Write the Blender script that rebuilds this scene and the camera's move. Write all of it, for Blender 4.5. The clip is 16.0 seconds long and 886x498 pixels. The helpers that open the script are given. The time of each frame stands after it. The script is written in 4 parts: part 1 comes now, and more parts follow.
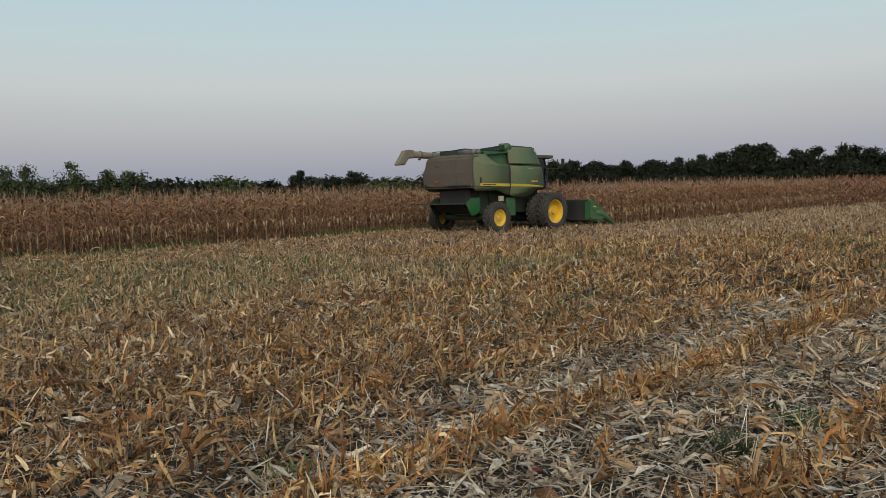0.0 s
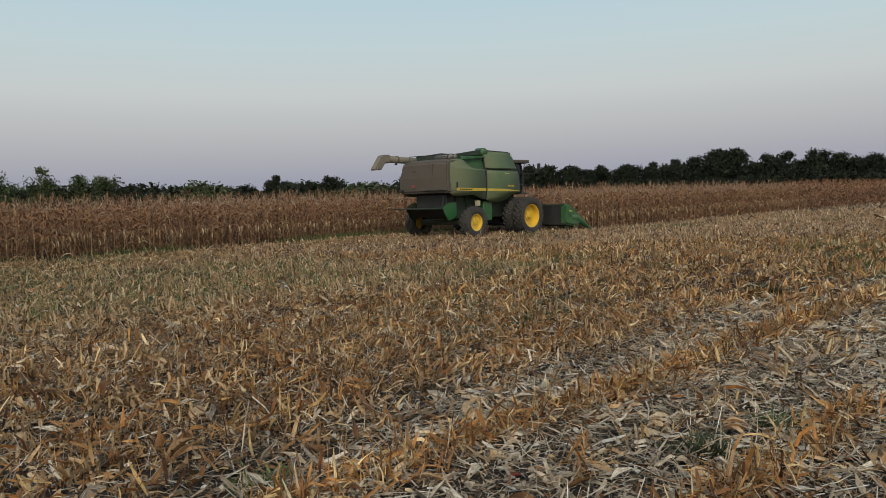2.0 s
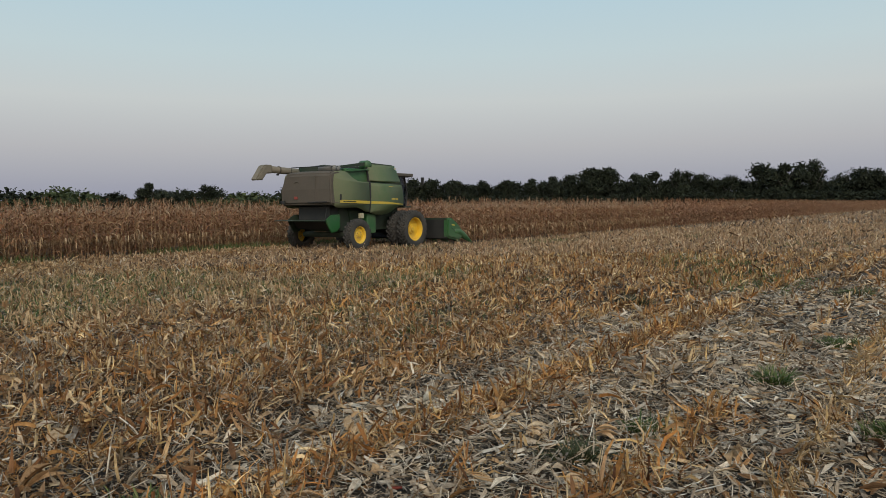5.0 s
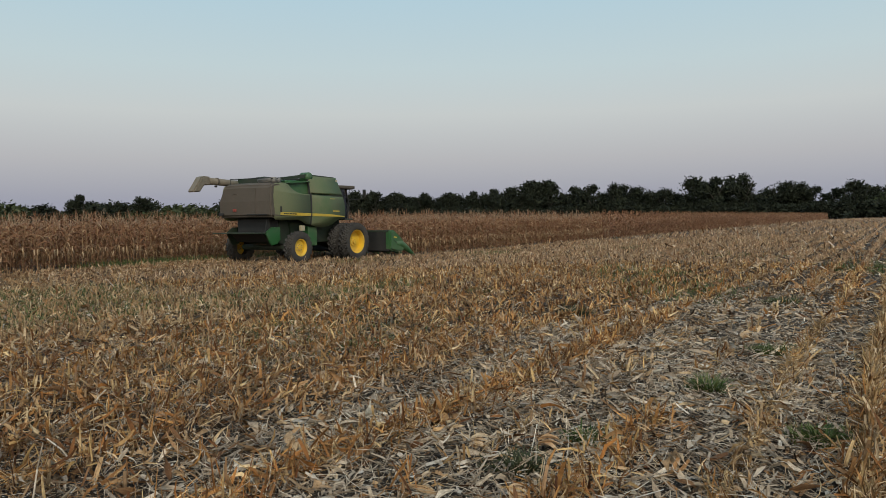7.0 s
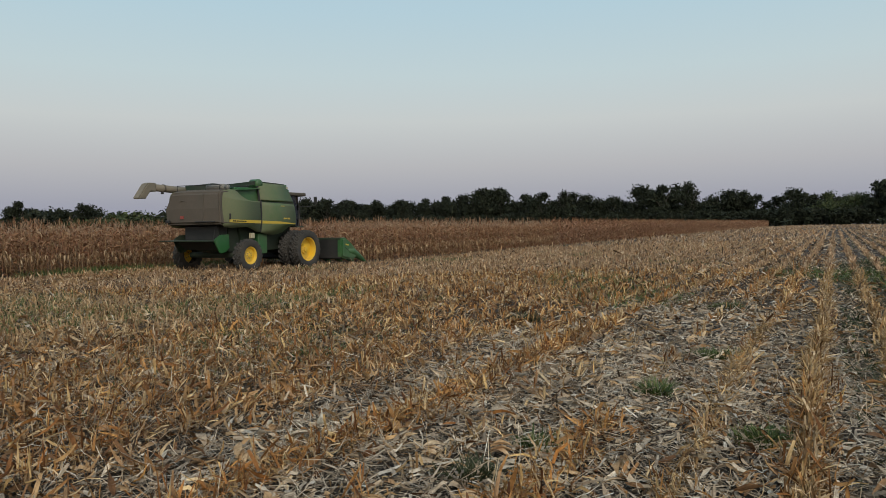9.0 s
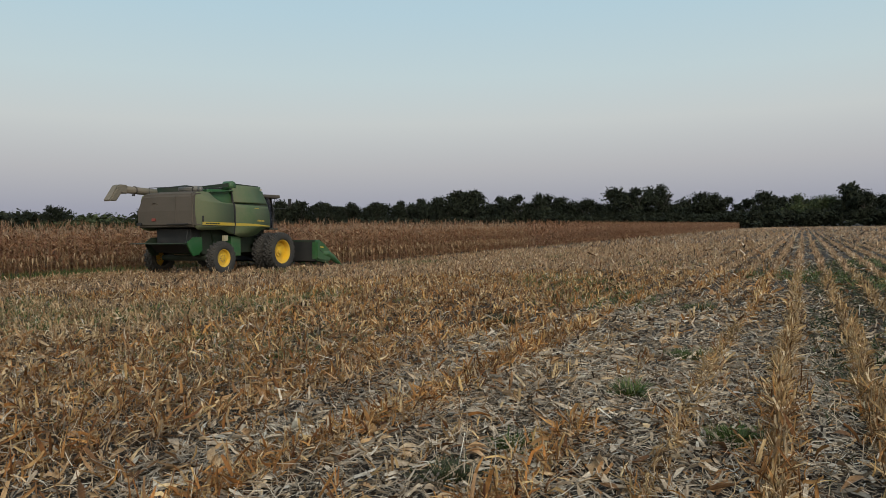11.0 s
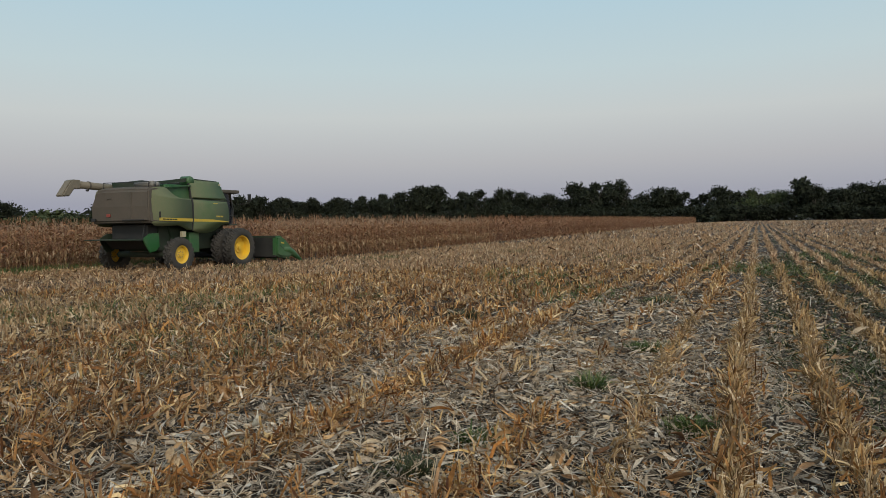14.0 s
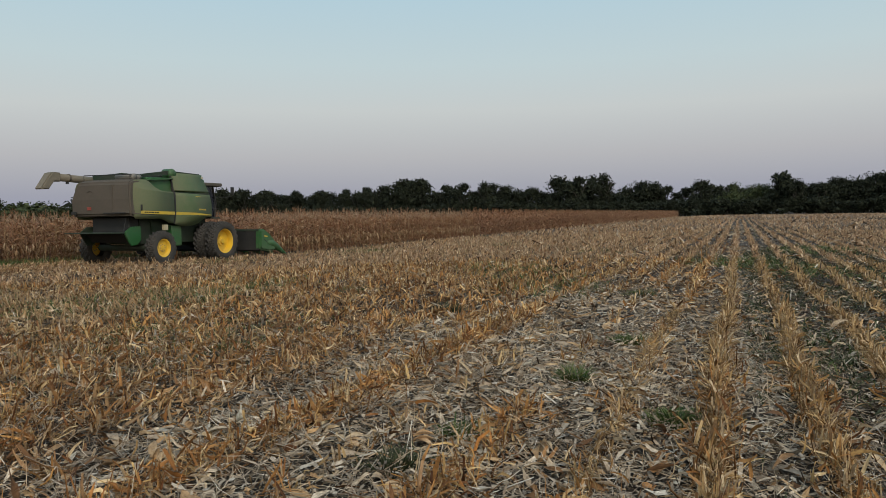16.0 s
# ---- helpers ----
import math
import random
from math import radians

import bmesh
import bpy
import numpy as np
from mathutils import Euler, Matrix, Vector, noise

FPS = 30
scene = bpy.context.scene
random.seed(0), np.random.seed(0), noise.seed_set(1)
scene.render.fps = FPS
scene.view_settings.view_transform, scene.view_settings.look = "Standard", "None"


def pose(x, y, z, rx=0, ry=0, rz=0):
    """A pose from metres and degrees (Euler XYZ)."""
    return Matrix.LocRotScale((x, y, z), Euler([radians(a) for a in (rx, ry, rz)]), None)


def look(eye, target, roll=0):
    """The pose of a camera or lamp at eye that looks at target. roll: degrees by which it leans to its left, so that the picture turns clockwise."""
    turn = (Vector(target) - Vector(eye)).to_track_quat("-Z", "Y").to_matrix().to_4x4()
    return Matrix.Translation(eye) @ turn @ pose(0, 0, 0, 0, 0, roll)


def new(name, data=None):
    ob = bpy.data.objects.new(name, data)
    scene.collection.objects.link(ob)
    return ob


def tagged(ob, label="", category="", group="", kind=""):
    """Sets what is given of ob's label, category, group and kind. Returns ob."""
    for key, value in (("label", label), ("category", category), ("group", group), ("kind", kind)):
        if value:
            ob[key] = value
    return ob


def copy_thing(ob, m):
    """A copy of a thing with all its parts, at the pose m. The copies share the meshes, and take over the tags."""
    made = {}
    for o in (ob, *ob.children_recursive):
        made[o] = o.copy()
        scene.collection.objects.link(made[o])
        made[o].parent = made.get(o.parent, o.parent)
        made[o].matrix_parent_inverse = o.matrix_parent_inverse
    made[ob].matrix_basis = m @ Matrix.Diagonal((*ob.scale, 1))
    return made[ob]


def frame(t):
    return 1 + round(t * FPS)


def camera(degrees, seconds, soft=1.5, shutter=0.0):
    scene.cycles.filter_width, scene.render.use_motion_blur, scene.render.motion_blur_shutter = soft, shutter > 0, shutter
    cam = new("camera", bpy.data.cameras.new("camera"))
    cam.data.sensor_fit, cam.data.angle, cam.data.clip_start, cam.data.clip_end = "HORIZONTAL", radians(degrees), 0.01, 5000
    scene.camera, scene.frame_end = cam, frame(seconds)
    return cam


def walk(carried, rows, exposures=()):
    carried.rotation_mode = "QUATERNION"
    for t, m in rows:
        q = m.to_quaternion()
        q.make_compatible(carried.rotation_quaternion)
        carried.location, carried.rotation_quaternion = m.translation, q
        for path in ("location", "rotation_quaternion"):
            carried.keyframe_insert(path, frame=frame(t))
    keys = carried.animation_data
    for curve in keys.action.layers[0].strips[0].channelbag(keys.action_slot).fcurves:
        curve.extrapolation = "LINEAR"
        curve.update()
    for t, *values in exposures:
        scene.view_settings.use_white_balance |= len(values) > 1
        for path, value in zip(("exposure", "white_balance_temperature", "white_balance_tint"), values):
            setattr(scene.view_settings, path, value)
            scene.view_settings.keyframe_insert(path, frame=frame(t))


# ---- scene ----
# A turn of the head on one spot in a stubble field: seconds, yaw (left of the rows), pitch, roll.
EYE = (0.0, 0.0, 1.55)
TURNS = [
    (0.0, 47.575, -4.422, -1.585), (0.5, 47.133, -4.507, -1.629), (1.0, 46.962, -4.459, -1.810),
    (1.5, 46.540, -4.191, -1.750), (2.0, 45.746, -4.105, -1.693), (2.5, 43.815, -4.010, -1.438),
    (3.0, 42.171, -3.701, -1.203), (3.5, 41.092, -3.875, -0.979), (4.0, 40.182, -3.489, -0.846),
    (4.5, 38.541, -3.396, -0.846), (5.0, 36.571, -3.277, -0.652), (7.5, 30.927, -2.079, -0.810),
    (8.0, 29.618, -1.846, -0.838), (8.5, 28.658, -1.896, -0.695), (9.0, 28.262, -1.842, -0.722),
    (11.5, 25.710, -1.759, -0.720), (12.0, 25.027, -1.854, -0.694), (12.5, 24.295, -1.821, -0.776),
    (13.0, 24.119, -1.767, -0.992), (13.5, 23.842, -1.840, -0.965), (14.0, 23.341, -2.113, -0.918),
    (14.5, 22.751, -2.673, -0.951), (15.0, 22.495, -2.725, -0.948), (15.5, 22.285, -2.749, -0.938),
    (16.0, 22.110, -2.645, -0.851),
]


def facing(yaw, pitch, roll):
    a, e = radians(yaw), radians(pitch)
    way = Vector((-math.sin(a) * math.cos(e), math.cos(a) * math.cos(e), math.sin(e)))
    return look(EYE, Vector(EYE) + 10 * way, roll)


cam = camera(62.55, 16.0, soft=0.7)
walk(cam, [(t, facing(yaw, pitch, roll)) for t, yaw, pitch, roll in TURNS])

# ---- light: dusk, the sun just down behind the viewer ----
SUN_FROM = Vector((0.55, -0.62, 0.62)).normalized()
world = bpy.data.worlds.new("dusk")
scene.world = world
world.use_nodes = True
wn, wl = world.node_tree.nodes, world.node_tree.links
wn.clear()
sky = wn.new("ShaderNodeTexSky")
sky.sky_type = "NISHITA"
sky.sun_disc = False
sky.sun_elevation = radians(3.0)
sky.sun_rotation = math.atan2(SUN_FROM.x, SUN_FROM.y)
sky.air_density, sky.dust_density, sky.ozone_density = 1.0, 1.5, 1.5
coord = wn.new("ShaderNodeTexCoord")
sep = wn.new("ShaderNodeSeparateXYZ")
wl.new(coord.outputs["Generated"], sep.inputs[0])
dusk = wn.new("ShaderNodeValToRGB")
wl.new(sep.outputs["Z"], dusk.inputs[0])
SKY_STEPS = [(0.0, (0.315, 0.335, 0.44)), (0.03, (0.362, 0.378, 0.46)), (0.08, (0.492, 0.494, 0.525)), (0.14, (0.60, 0.632, 0.635)),
             (0.20, (0.565, 0.675, 0.705)), (0.28, (0.49, 0.66, 0.745)), (0.55, (0.37, 0.53, 0.69)), (1.0, (0.27, 0.41, 0.58))]
for i, (p, c) in enumerate(SKY_STEPS):
    e = dusk.color_ramp.elements[i] if i < 2 else dusk.color_ramp.elements.new(p)
    e.position, e.color = p, (*c, 1)
sky_gain = wn.new("ShaderNodeVectorMath")
sky_gain.operation = "SCALE"
sky_gain.inputs["Scale"].default_value = 0.12
wl.new(sky.outputs[0], sky_gain.inputs[0])
blend = wn.new("ShaderNodeMix")
blend.data_type = "RGBA"
blend.inputs["Factor"].default_value = 0.9
wl.new(sky_gain.outputs[0], blend.inputs[6])
wl.new(dusk.outputs[0], blend.inputs[7])
# the afterglow where the sun went down, behind the viewer
toward = wn.new("ShaderNodeVectorMath")
toward.operation = "DOT_PRODUCT"
wl.new(coord.outputs["Generated"], toward.inputs[0])
toward.inputs[1].default_value = Vector((0.62, -0.70, 0.20)).normalized()
glow = wn.new("ShaderNodeValToRGB")
for i, (p, c) in enumerate([(0.05, (0, 0, 0)), (0.5, (0.16, 0.14, 0.12)), (1.0, (0.9, 0.74, 0.54))]):
    e = glow.color_ramp.elements[i] if i < 2 else glow.color_ramp.elements.new(p)
    e.position, e.color = p, (*c, 1)
wl.new(toward.outputs["Value"], glow.inputs[0])
lit = wn.new("ShaderNodeMix")
lit.data_type, lit.blend_type = "RGBA", "ADD"
lit.inputs[0].default_value = 1.0
wl.new(blend.outputs[2], lit.inputs[6])
wl.new(glow.outputs[0], lit.inputs[7])
back = wn.new("ShaderNodeBackground")
back.inputs["Strength"].default_value = 1.0
wl.new(lit.outputs[2], back.inputs[0])
wl.new(back.outputs[0], wn.new("ShaderNodeOutputWorld").inputs[0])

sun = new("sun", bpy.data.lights.new("sun", "SUN"))
sun.data.energy, sun.data.angle, sun.data.color = 1.35, radians(10), (1.0, 0.92, 0.83)
sun.matrix_world = look(SUN_FROM * 50, (0, 0, 0))
scene.view_settings.exposure = 0.0

# ---- materials ----


def material(name, rough=0.8, metal=0.0):
    m = bpy.data.materials.new(name)
    m.use_nodes = True
    n, l = m.node_tree.nodes, m.node_tree.links
    b = n["Principled BSDF"]
    b.inputs["Roughness"].default_value, b.inputs["Metallic"].default_value = rough, metal
    return m, n, l, b


def noise_node(n, l, scale, detail=4.0, rough=0.6, kind="Object"):
    c = n.new("ShaderNodeTexCoord")
    t = n.new("ShaderNodeTexNoise")
    t.inputs["Scale"].default_value, t.inputs["Detail"].default_value, t.inputs["Roughness"].default_value = scale, detail, rough
    l.new(c.outputs[kind], t.inputs["Vector"])
    return t


def ramp(n, l, source, steps):
    r = n.new("ShaderNodeValToRGB")
    for i, (p, c) in enumerate(steps):
        e = r.color_ramp.elements[i] if i < 2 else r.color_ramp.elements.new(p)
        e.position, e.color = p, (*c, 1)
    l.new(source, r.inputs[0])
    return r


def mixed(n, l, a, b, factor, how="MIX"):
    x = n.new("ShaderNodeMix")
    x.data_type, x.blend_type = "RGBA", how
    for sock, v in ((x.inputs[6], a), (x.inputs[7], b), (x.inputs[0], factor)):
        if isinstance(v, (int, float)):
            sock.default_value = v
        elif isinstance(v, tuple):
            sock.default_value = (*v, 1)
        else:
            l.new(v, sock)
    return x.outputs[2]


def bumped(n, l, b, source, strength, distance=0.02):
    k = n.new("ShaderNodeBump")
    k.inputs["Strength"].default_value, k.inputs["Distance"].default_value = strength, distance
    l.new(source, k.inputs["Height"])
    l.new(k.outputs[0], b.inputs["Normal"])


def plant_material(name, steps, rough=0.75, grain=30.0, clear=0.08, patch=0.0):
    """Dry or green leaf: a tone for each leaf, streaks and blotches on it, some light through it."""
    m, n, l, b = material(name, rough)
    geo = n.new("ShaderNodeNewGeometry")
    obj = n.new("ShaderNodeObjectInfo")
    add = n.new("ShaderNodeMath")
    add.operation = "ADD"
    l.new(geo.outputs["Random Per Island"], add.inputs[0])
    l.new(obj.outputs["Random"], add.inputs[1])
    fr = n.new("ShaderNodeMath")
    fr.operation = "FRACT"
    l.new(add.outputs[0], fr.inputs[0])
    tone = ramp(n, l, fr.outputs[0], steps)
    spots = noise_node(n, l, grain, 3.0)
    shade = ramp(n, l, spots.outputs[0], [(0.25, (0.55, 0.5, 0.45)), (0.65, (1.1, 1.1, 1.1))])
    colour = mixed(n, l, tone.outputs[0], shade.outputs[0], 0.8, "MULTIPLY")
    own = n.new("ShaderNodeAttribute")      # veins along each blade
    own.attribute_name = "fibre"
    scale = n.new("ShaderNodeVectorMath")
    scale.operation = "MULTIPLY"
    scale.inputs[1].default_value = (420.0, 14.0, 7.3)
    l.new(own.outputs["Vector"], scale.inputs[0])
    vein = n.new("ShaderNodeTexNoise")
    vein.inputs["Scale"].default_value, vein.inputs["Detail"].default_value = 1.0, 2.0
    l.new(scale.outputs[0], vein.inputs["Vector"])
    streak = ramp(n, l, vein.outputs[0], [(0.32, (0.5, 0.46, 0.42)), (0.62, (1.2, 1.2, 1.2))])
    colour = mixed(n, l, colour, streak.outputs[0], 0.75, "MULTIPLY")
    if patch:                               # broad noise: darker and paler patches across the field
        wide = noise_node(n, l, 1.5, 3.0, 0.6)
        darkened = ramp(n, l, wide.outputs[0], [(0.36, (0.42, 0.37, 0.33)), (0.5, (0.95, 0.92, 0.88)), (0.64, (1.3, 1.27, 1.2))])
        colour = mixed(n, l, colour, darkened.outputs[0], patch, "MULTIPLY")
    l.new(colour, b.inputs["Base Color"])
    b.inputs["Specular IOR Level"].default_value = 0.25
    if clear:
        thin = n.new("ShaderNodeBsdfTranslucent")
        l.new(colour, thin.inputs[0])
        both = n.new("ShaderNodeMixShader")
        both.inputs[0].default_value = clear
        l.new(b.outputs[0], both.inputs[1])
        l.new(thin.outputs[0], both.inputs[2])
        l.new(both.outputs[0], n["Material Output"].inputs[0])
    return m


PALE = plant_material("pale_straw", [(0.0, (0.80, 0.72, 0.58)), (0.15, (0.44, 0.38, 0.29)), (0.3, (0.235, 0.195, 0.15)), (0.45, (0.62, 0.50, 0.345)), (0.6, (0.30, 0.245, 0.18)), (0.75, (0.70, 0.61, 0.47)), (0.88, (0.28, 0.24, 0.185)), (1.0, (0.82, 0.80, 0.70))], patch=0.55)
TAN = plant_material("tan_husk", [(0.0, (0.401, 0.224, 0.0944)), (0.2, (0.136, 0.0649, 0.0295)), (0.4, (0.519, 0.354, 0.183)), (0.6, (0.224, 0.112, 0.0496)), (0.8, (0.684, 0.543, 0.342)), (1.0, (0.33, 0.183, 0.0767))], patch=0.8)
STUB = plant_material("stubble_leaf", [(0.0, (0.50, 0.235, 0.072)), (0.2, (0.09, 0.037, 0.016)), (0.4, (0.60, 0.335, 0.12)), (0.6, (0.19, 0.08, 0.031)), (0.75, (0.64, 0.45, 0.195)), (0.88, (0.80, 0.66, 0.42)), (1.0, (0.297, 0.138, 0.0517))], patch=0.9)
RIGHT = plant_material("bleached_stubble", [(0.0, (0.44, 0.275, 0.11)), (0.25, (0.12, 0.066, 0.03)), (0.5, (0.62, 0.45, 0.225)), (0.75, (0.30, 0.18, 0.082)), (1.0, (0.76, 0.63, 0.42))], patch=0.6)
FAR = plant_material("sun_bleached_stubble", [(0.0, (0.46, 0.31, 0.16)), (0.25, (0.24, 0.14, 0.07)), (0.5, (0.58, 0.46, 0.28)), (0.75, (0.38, 0.25, 0.125)), (1.0, (0.70, 0.60, 0.42))], patch=0.7)
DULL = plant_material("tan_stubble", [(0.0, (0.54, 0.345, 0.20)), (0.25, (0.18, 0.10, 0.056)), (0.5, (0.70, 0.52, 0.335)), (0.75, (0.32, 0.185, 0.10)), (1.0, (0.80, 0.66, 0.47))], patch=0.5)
TASSEL = plant_material("dry_tassel", [(0.0, (0.42, 0.30, 0.20)), (0.5, (0.30, 0.20, 0.125)), (1.0, (0.52, 0.41, 0.29))], 0.8, 40.0, 0.1)
# old leaves coloured very dark: paints the shadow in gaps between the straw
GAP_SHADE = plant_material("gap_shaded_residue", [(0.0, (0.07, 0.052, 0.036)), (0.35, (0.038, 0.028, 0.019)), (0.7, (0.105, 0.08, 0.055)), (1.0, (0.05, 0.036, 0.024))], 0.8)
STALK = plant_material("dry_stalk", [(0.0, (0.34, 0.23, 0.115)), (0.5, (0.24, 0.15, 0.075)), (1.0, (0.45, 0.34, 0.17))], 0.6, 60.0, 0.0)
CORN = plant_material("dry_corn_leaf", [(0.0, (0.338, 0.162, 0.0792)), (0.3, (0.157, 0.0744, 0.0403)), (0.6, (0.398, 0.217, 0.112)), (0.85, (0.229, 0.106, 0.0548)), (1.0, (0.554, 0.41, 0.243))])
CORNSTALK = plant_material("corn_stalk", [(0.0, (0.276, 0.168, 0.0805)), (0.5, (0.184, 0.102, 0.0517)), (1.0, (0.345, 0.24, 0.121))], 0.7, 40.0, 0.0)
EAR = plant_material("ear_husk", [(0.0, (0.48, 0.34, 0.19)), (0.5, (0.33, 0.20, 0.10)), (1.0, (0.62, 0.49, 0.32))], 0.7, 25.0, 0.1)
HUSK = plant_material("corn_husk", [(0.0, (0.667, 0.529, 0.345)), (0.5, (0.575, 0.368, 0.184)), (1.0, (0.713, 0.598, 0.437))], 0.7, 25.0, 0.2)
COB = plant_material("red_cob", [(0.0, (0.14, 0.03, 0.02)), (1.0, (0.20, 0.05, 0.03))], 0.8, 90.0, 0.0)
GREEN = plant_material("weed_leaf", [(0.0, (0.036, 0.075, 0.016)), (0.5, (0.075, 0.12, 0.03)), (1.0, (0.18, 0.20, 0.07))], 0.6)
DARKWEED = plant_material("dark_weed", [(0.0, (0.04, 0.055, 0.025)), (1.0, (0.075, 0.085, 0.04))], 0.7)
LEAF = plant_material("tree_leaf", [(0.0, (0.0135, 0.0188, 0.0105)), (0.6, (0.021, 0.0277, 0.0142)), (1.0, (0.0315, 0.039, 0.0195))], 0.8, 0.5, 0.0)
LEAF_LIGHT = plant_material("light_leaf", [(0.0, (0.036, 0.052, 0.021)), (0.6, (0.057, 0.077, 0.031)), (1.0, (0.088, 0.105, 0.045))], 0.8, 0.5, 0.0)
BARK = plant_material("bark", [(0.0, (0.05, 0.045, 0.04)), (1.0, (0.09, 0.08, 0.07))], 0.9, 6.0, 0.0)


def soil_material():
    m, n, l, b = material("chaff_covered_soil", 0.95)
    broad = noise_node(n, l, 0.35, 3.0)
    fine = noise_node(n, l, 24.0, 6.0, 0.75)
    speck = noise_node(n, l, 90.0, 3.0, 0.7)
    soil = ramp(n, l, fine.outputs[0], [(0.3, (0.016, 0.013, 0.010)), (0.5, (0.036, 0.029, 0.022)), (0.72, (0.10, 0.08, 0.056))])
    chaff = ramp(n, l, speck.outputs[0], [(0.42, (0.55, 0.5, 0.45)), (0.62, (1.25, 1.2, 1.1))])
    tint = ramp(n, l, broad.outputs[0], [(0.35, (0.85, 0.9, 0.78)), (0.65, (1.15, 1.02, 0.9))])
    c = mixed(n, l, soil.outputs[0], chaff.outputs[0], 0.9, "MULTIPLY")
    c = mixed(n, l, c, tint.outputs[0], 0.8, "MULTIPLY")
    l.new(c, b.inputs["Base Color"])
    bumped(n, l, b, fine.outputs[0], 0.8, 0.03)
    return m


SOIL = soil_material()


def paint_material(name, clean, dust, amount, rough=0.42, rearward=0.0):
    m, n, l, b = material(name, rough)
    big = noise_node(n, l, 1.1, 5.0, 0.65)
    small = noise_node(n, l, 14.0, 5.0, 0.7)
    f = ramp(n, l, big.outputs[0], [(max(0.0, 0.62 - amount), (0, 0, 0)), (min(1.0, 0.98 - amount * 0.55), (1, 1, 1))])
    g = ramp(n, l, small.outputs[0], [(0.3, (0.7, 0.7, 0.7)), (0.7, (1, 1, 1))])
    if rearward:                          # chaff dust settles thicker towards the machine's rear
        c = n.new("ShaderNodeTexCoord")
        axis = n.new("ShaderNodeSeparateXYZ")
        l.new(c.outputs["Object"], axis.inputs[0])
        along = n.new("ShaderNodeMapRange")
        along.inputs["From Min"].default_value, along.inputs["From Max"].default_value = rearward, -0.2
        l.new(axis.outputs["Y"], along.inputs["Value"])
        f_out = mixed(n, l, f.outputs[0], (1.0, 1.0, 1.0), along.outputs[0])
    else:
        f_out = f.outputs[0]
    fac = mixed(n, l, f_out, g.outputs[0], 1.0, "MULTIPLY")
    l.new(mixed(n, l, clean, dust, fac), b.inputs["Base Color"])
    r = ramp(n, l, fac, [(0.0, (rough,) * 3), (1.0, (0.85,) * 3)])
    l.new(r.outputs[0], b.inputs["Roughness"])
    bumped(n, l, b, small.outputs[0], 0.06, 0.004)
    return m


PAINT = paint_material("dusty_green_paint", (0.036, 0.098, 0.028), (0.145, 0.148, 0.08), 0.46, 0.42, 3.4)
DEEP = paint_material("green_paint", (0.022, 0.10, 0.028), (0.13, 0.14, 0.08), 0.22)
DIRTY = paint_material("dust_caked_paint", (0.058, 0.052, 0.036), (0.10, 0.08, 0.061), 0.6, 0.75)
# near-black green: the shade under the machine is put into this colour
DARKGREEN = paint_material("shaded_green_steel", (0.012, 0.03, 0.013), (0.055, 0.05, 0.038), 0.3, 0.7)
YELLOW = paint_material("yellow_paint", (0.72, 0.44, 0.015), (0.48, 0.34, 0.10), 0.25, 0.45)
STRIPE = paint_material("yellow_stripe", (0.60, 0.42, 0.03), (0.38, 0.32, 0.12), 0.3, 0.5)
RUBBER = paint_material("tyre_rubber", (0.018, 0.018, 0.018), (0.075, 0.065, 0.05), 0.35, 0.85)
BLACK = paint_material("black_plastic", (0.012, 0.013, 0.012), (0.05, 0.045, 0.04), 0.25, 0.6)
GREY = paint_material("grey_steel", (0.16, 0.16, 0.15), (0.22, 0.20, 0.16), 0.4, 0.6)
CREAM = paint_material("cream_plastic", (0.42, 0.38, 0.24), (0.30, 0.26, 0.18), 0.3, 0.6)
TUBE = paint_material("dusty_auger_paint", (0.11, 0.108, 0.072), (0.19, 0.158, 0.115), 0.62, 0.65)
RED = paint_material("red_reflector", (0.28, 0.03, 0.02), (0.2, 0.1, 0.07), 0.35, 0.4)
GLASS, gn, gl, gb = material("tinted_glass", 0.05)
gb.inputs["Base Color"].default_value = (0.10, 0.13, 0.13, 1)
gb.inputs["Transmission Weight"].default_value = 1.0

# ---- mesh helpers ----
rng = np.random.default_rng(7)


def fibres(k, seg, columns, width, length):
    """Leaf coordinates: metres across and along each blade, and a number of its own."""
    across = np.asarray(columns)[None, None, :] * width[:, None, None] * np.ones((1, seg + 1, 1))
    along = np.linspace(0, 1, seg + 1)[None, :, None] * length[:, None, None] * np.ones((1, 1, len(columns)))
    own = (np.arange(k) % 997)[:, None, None] * np.ones((1, seg + 1, len(columns)))
    return np.stack([across, along, own], -1).reshape(-1, 3)


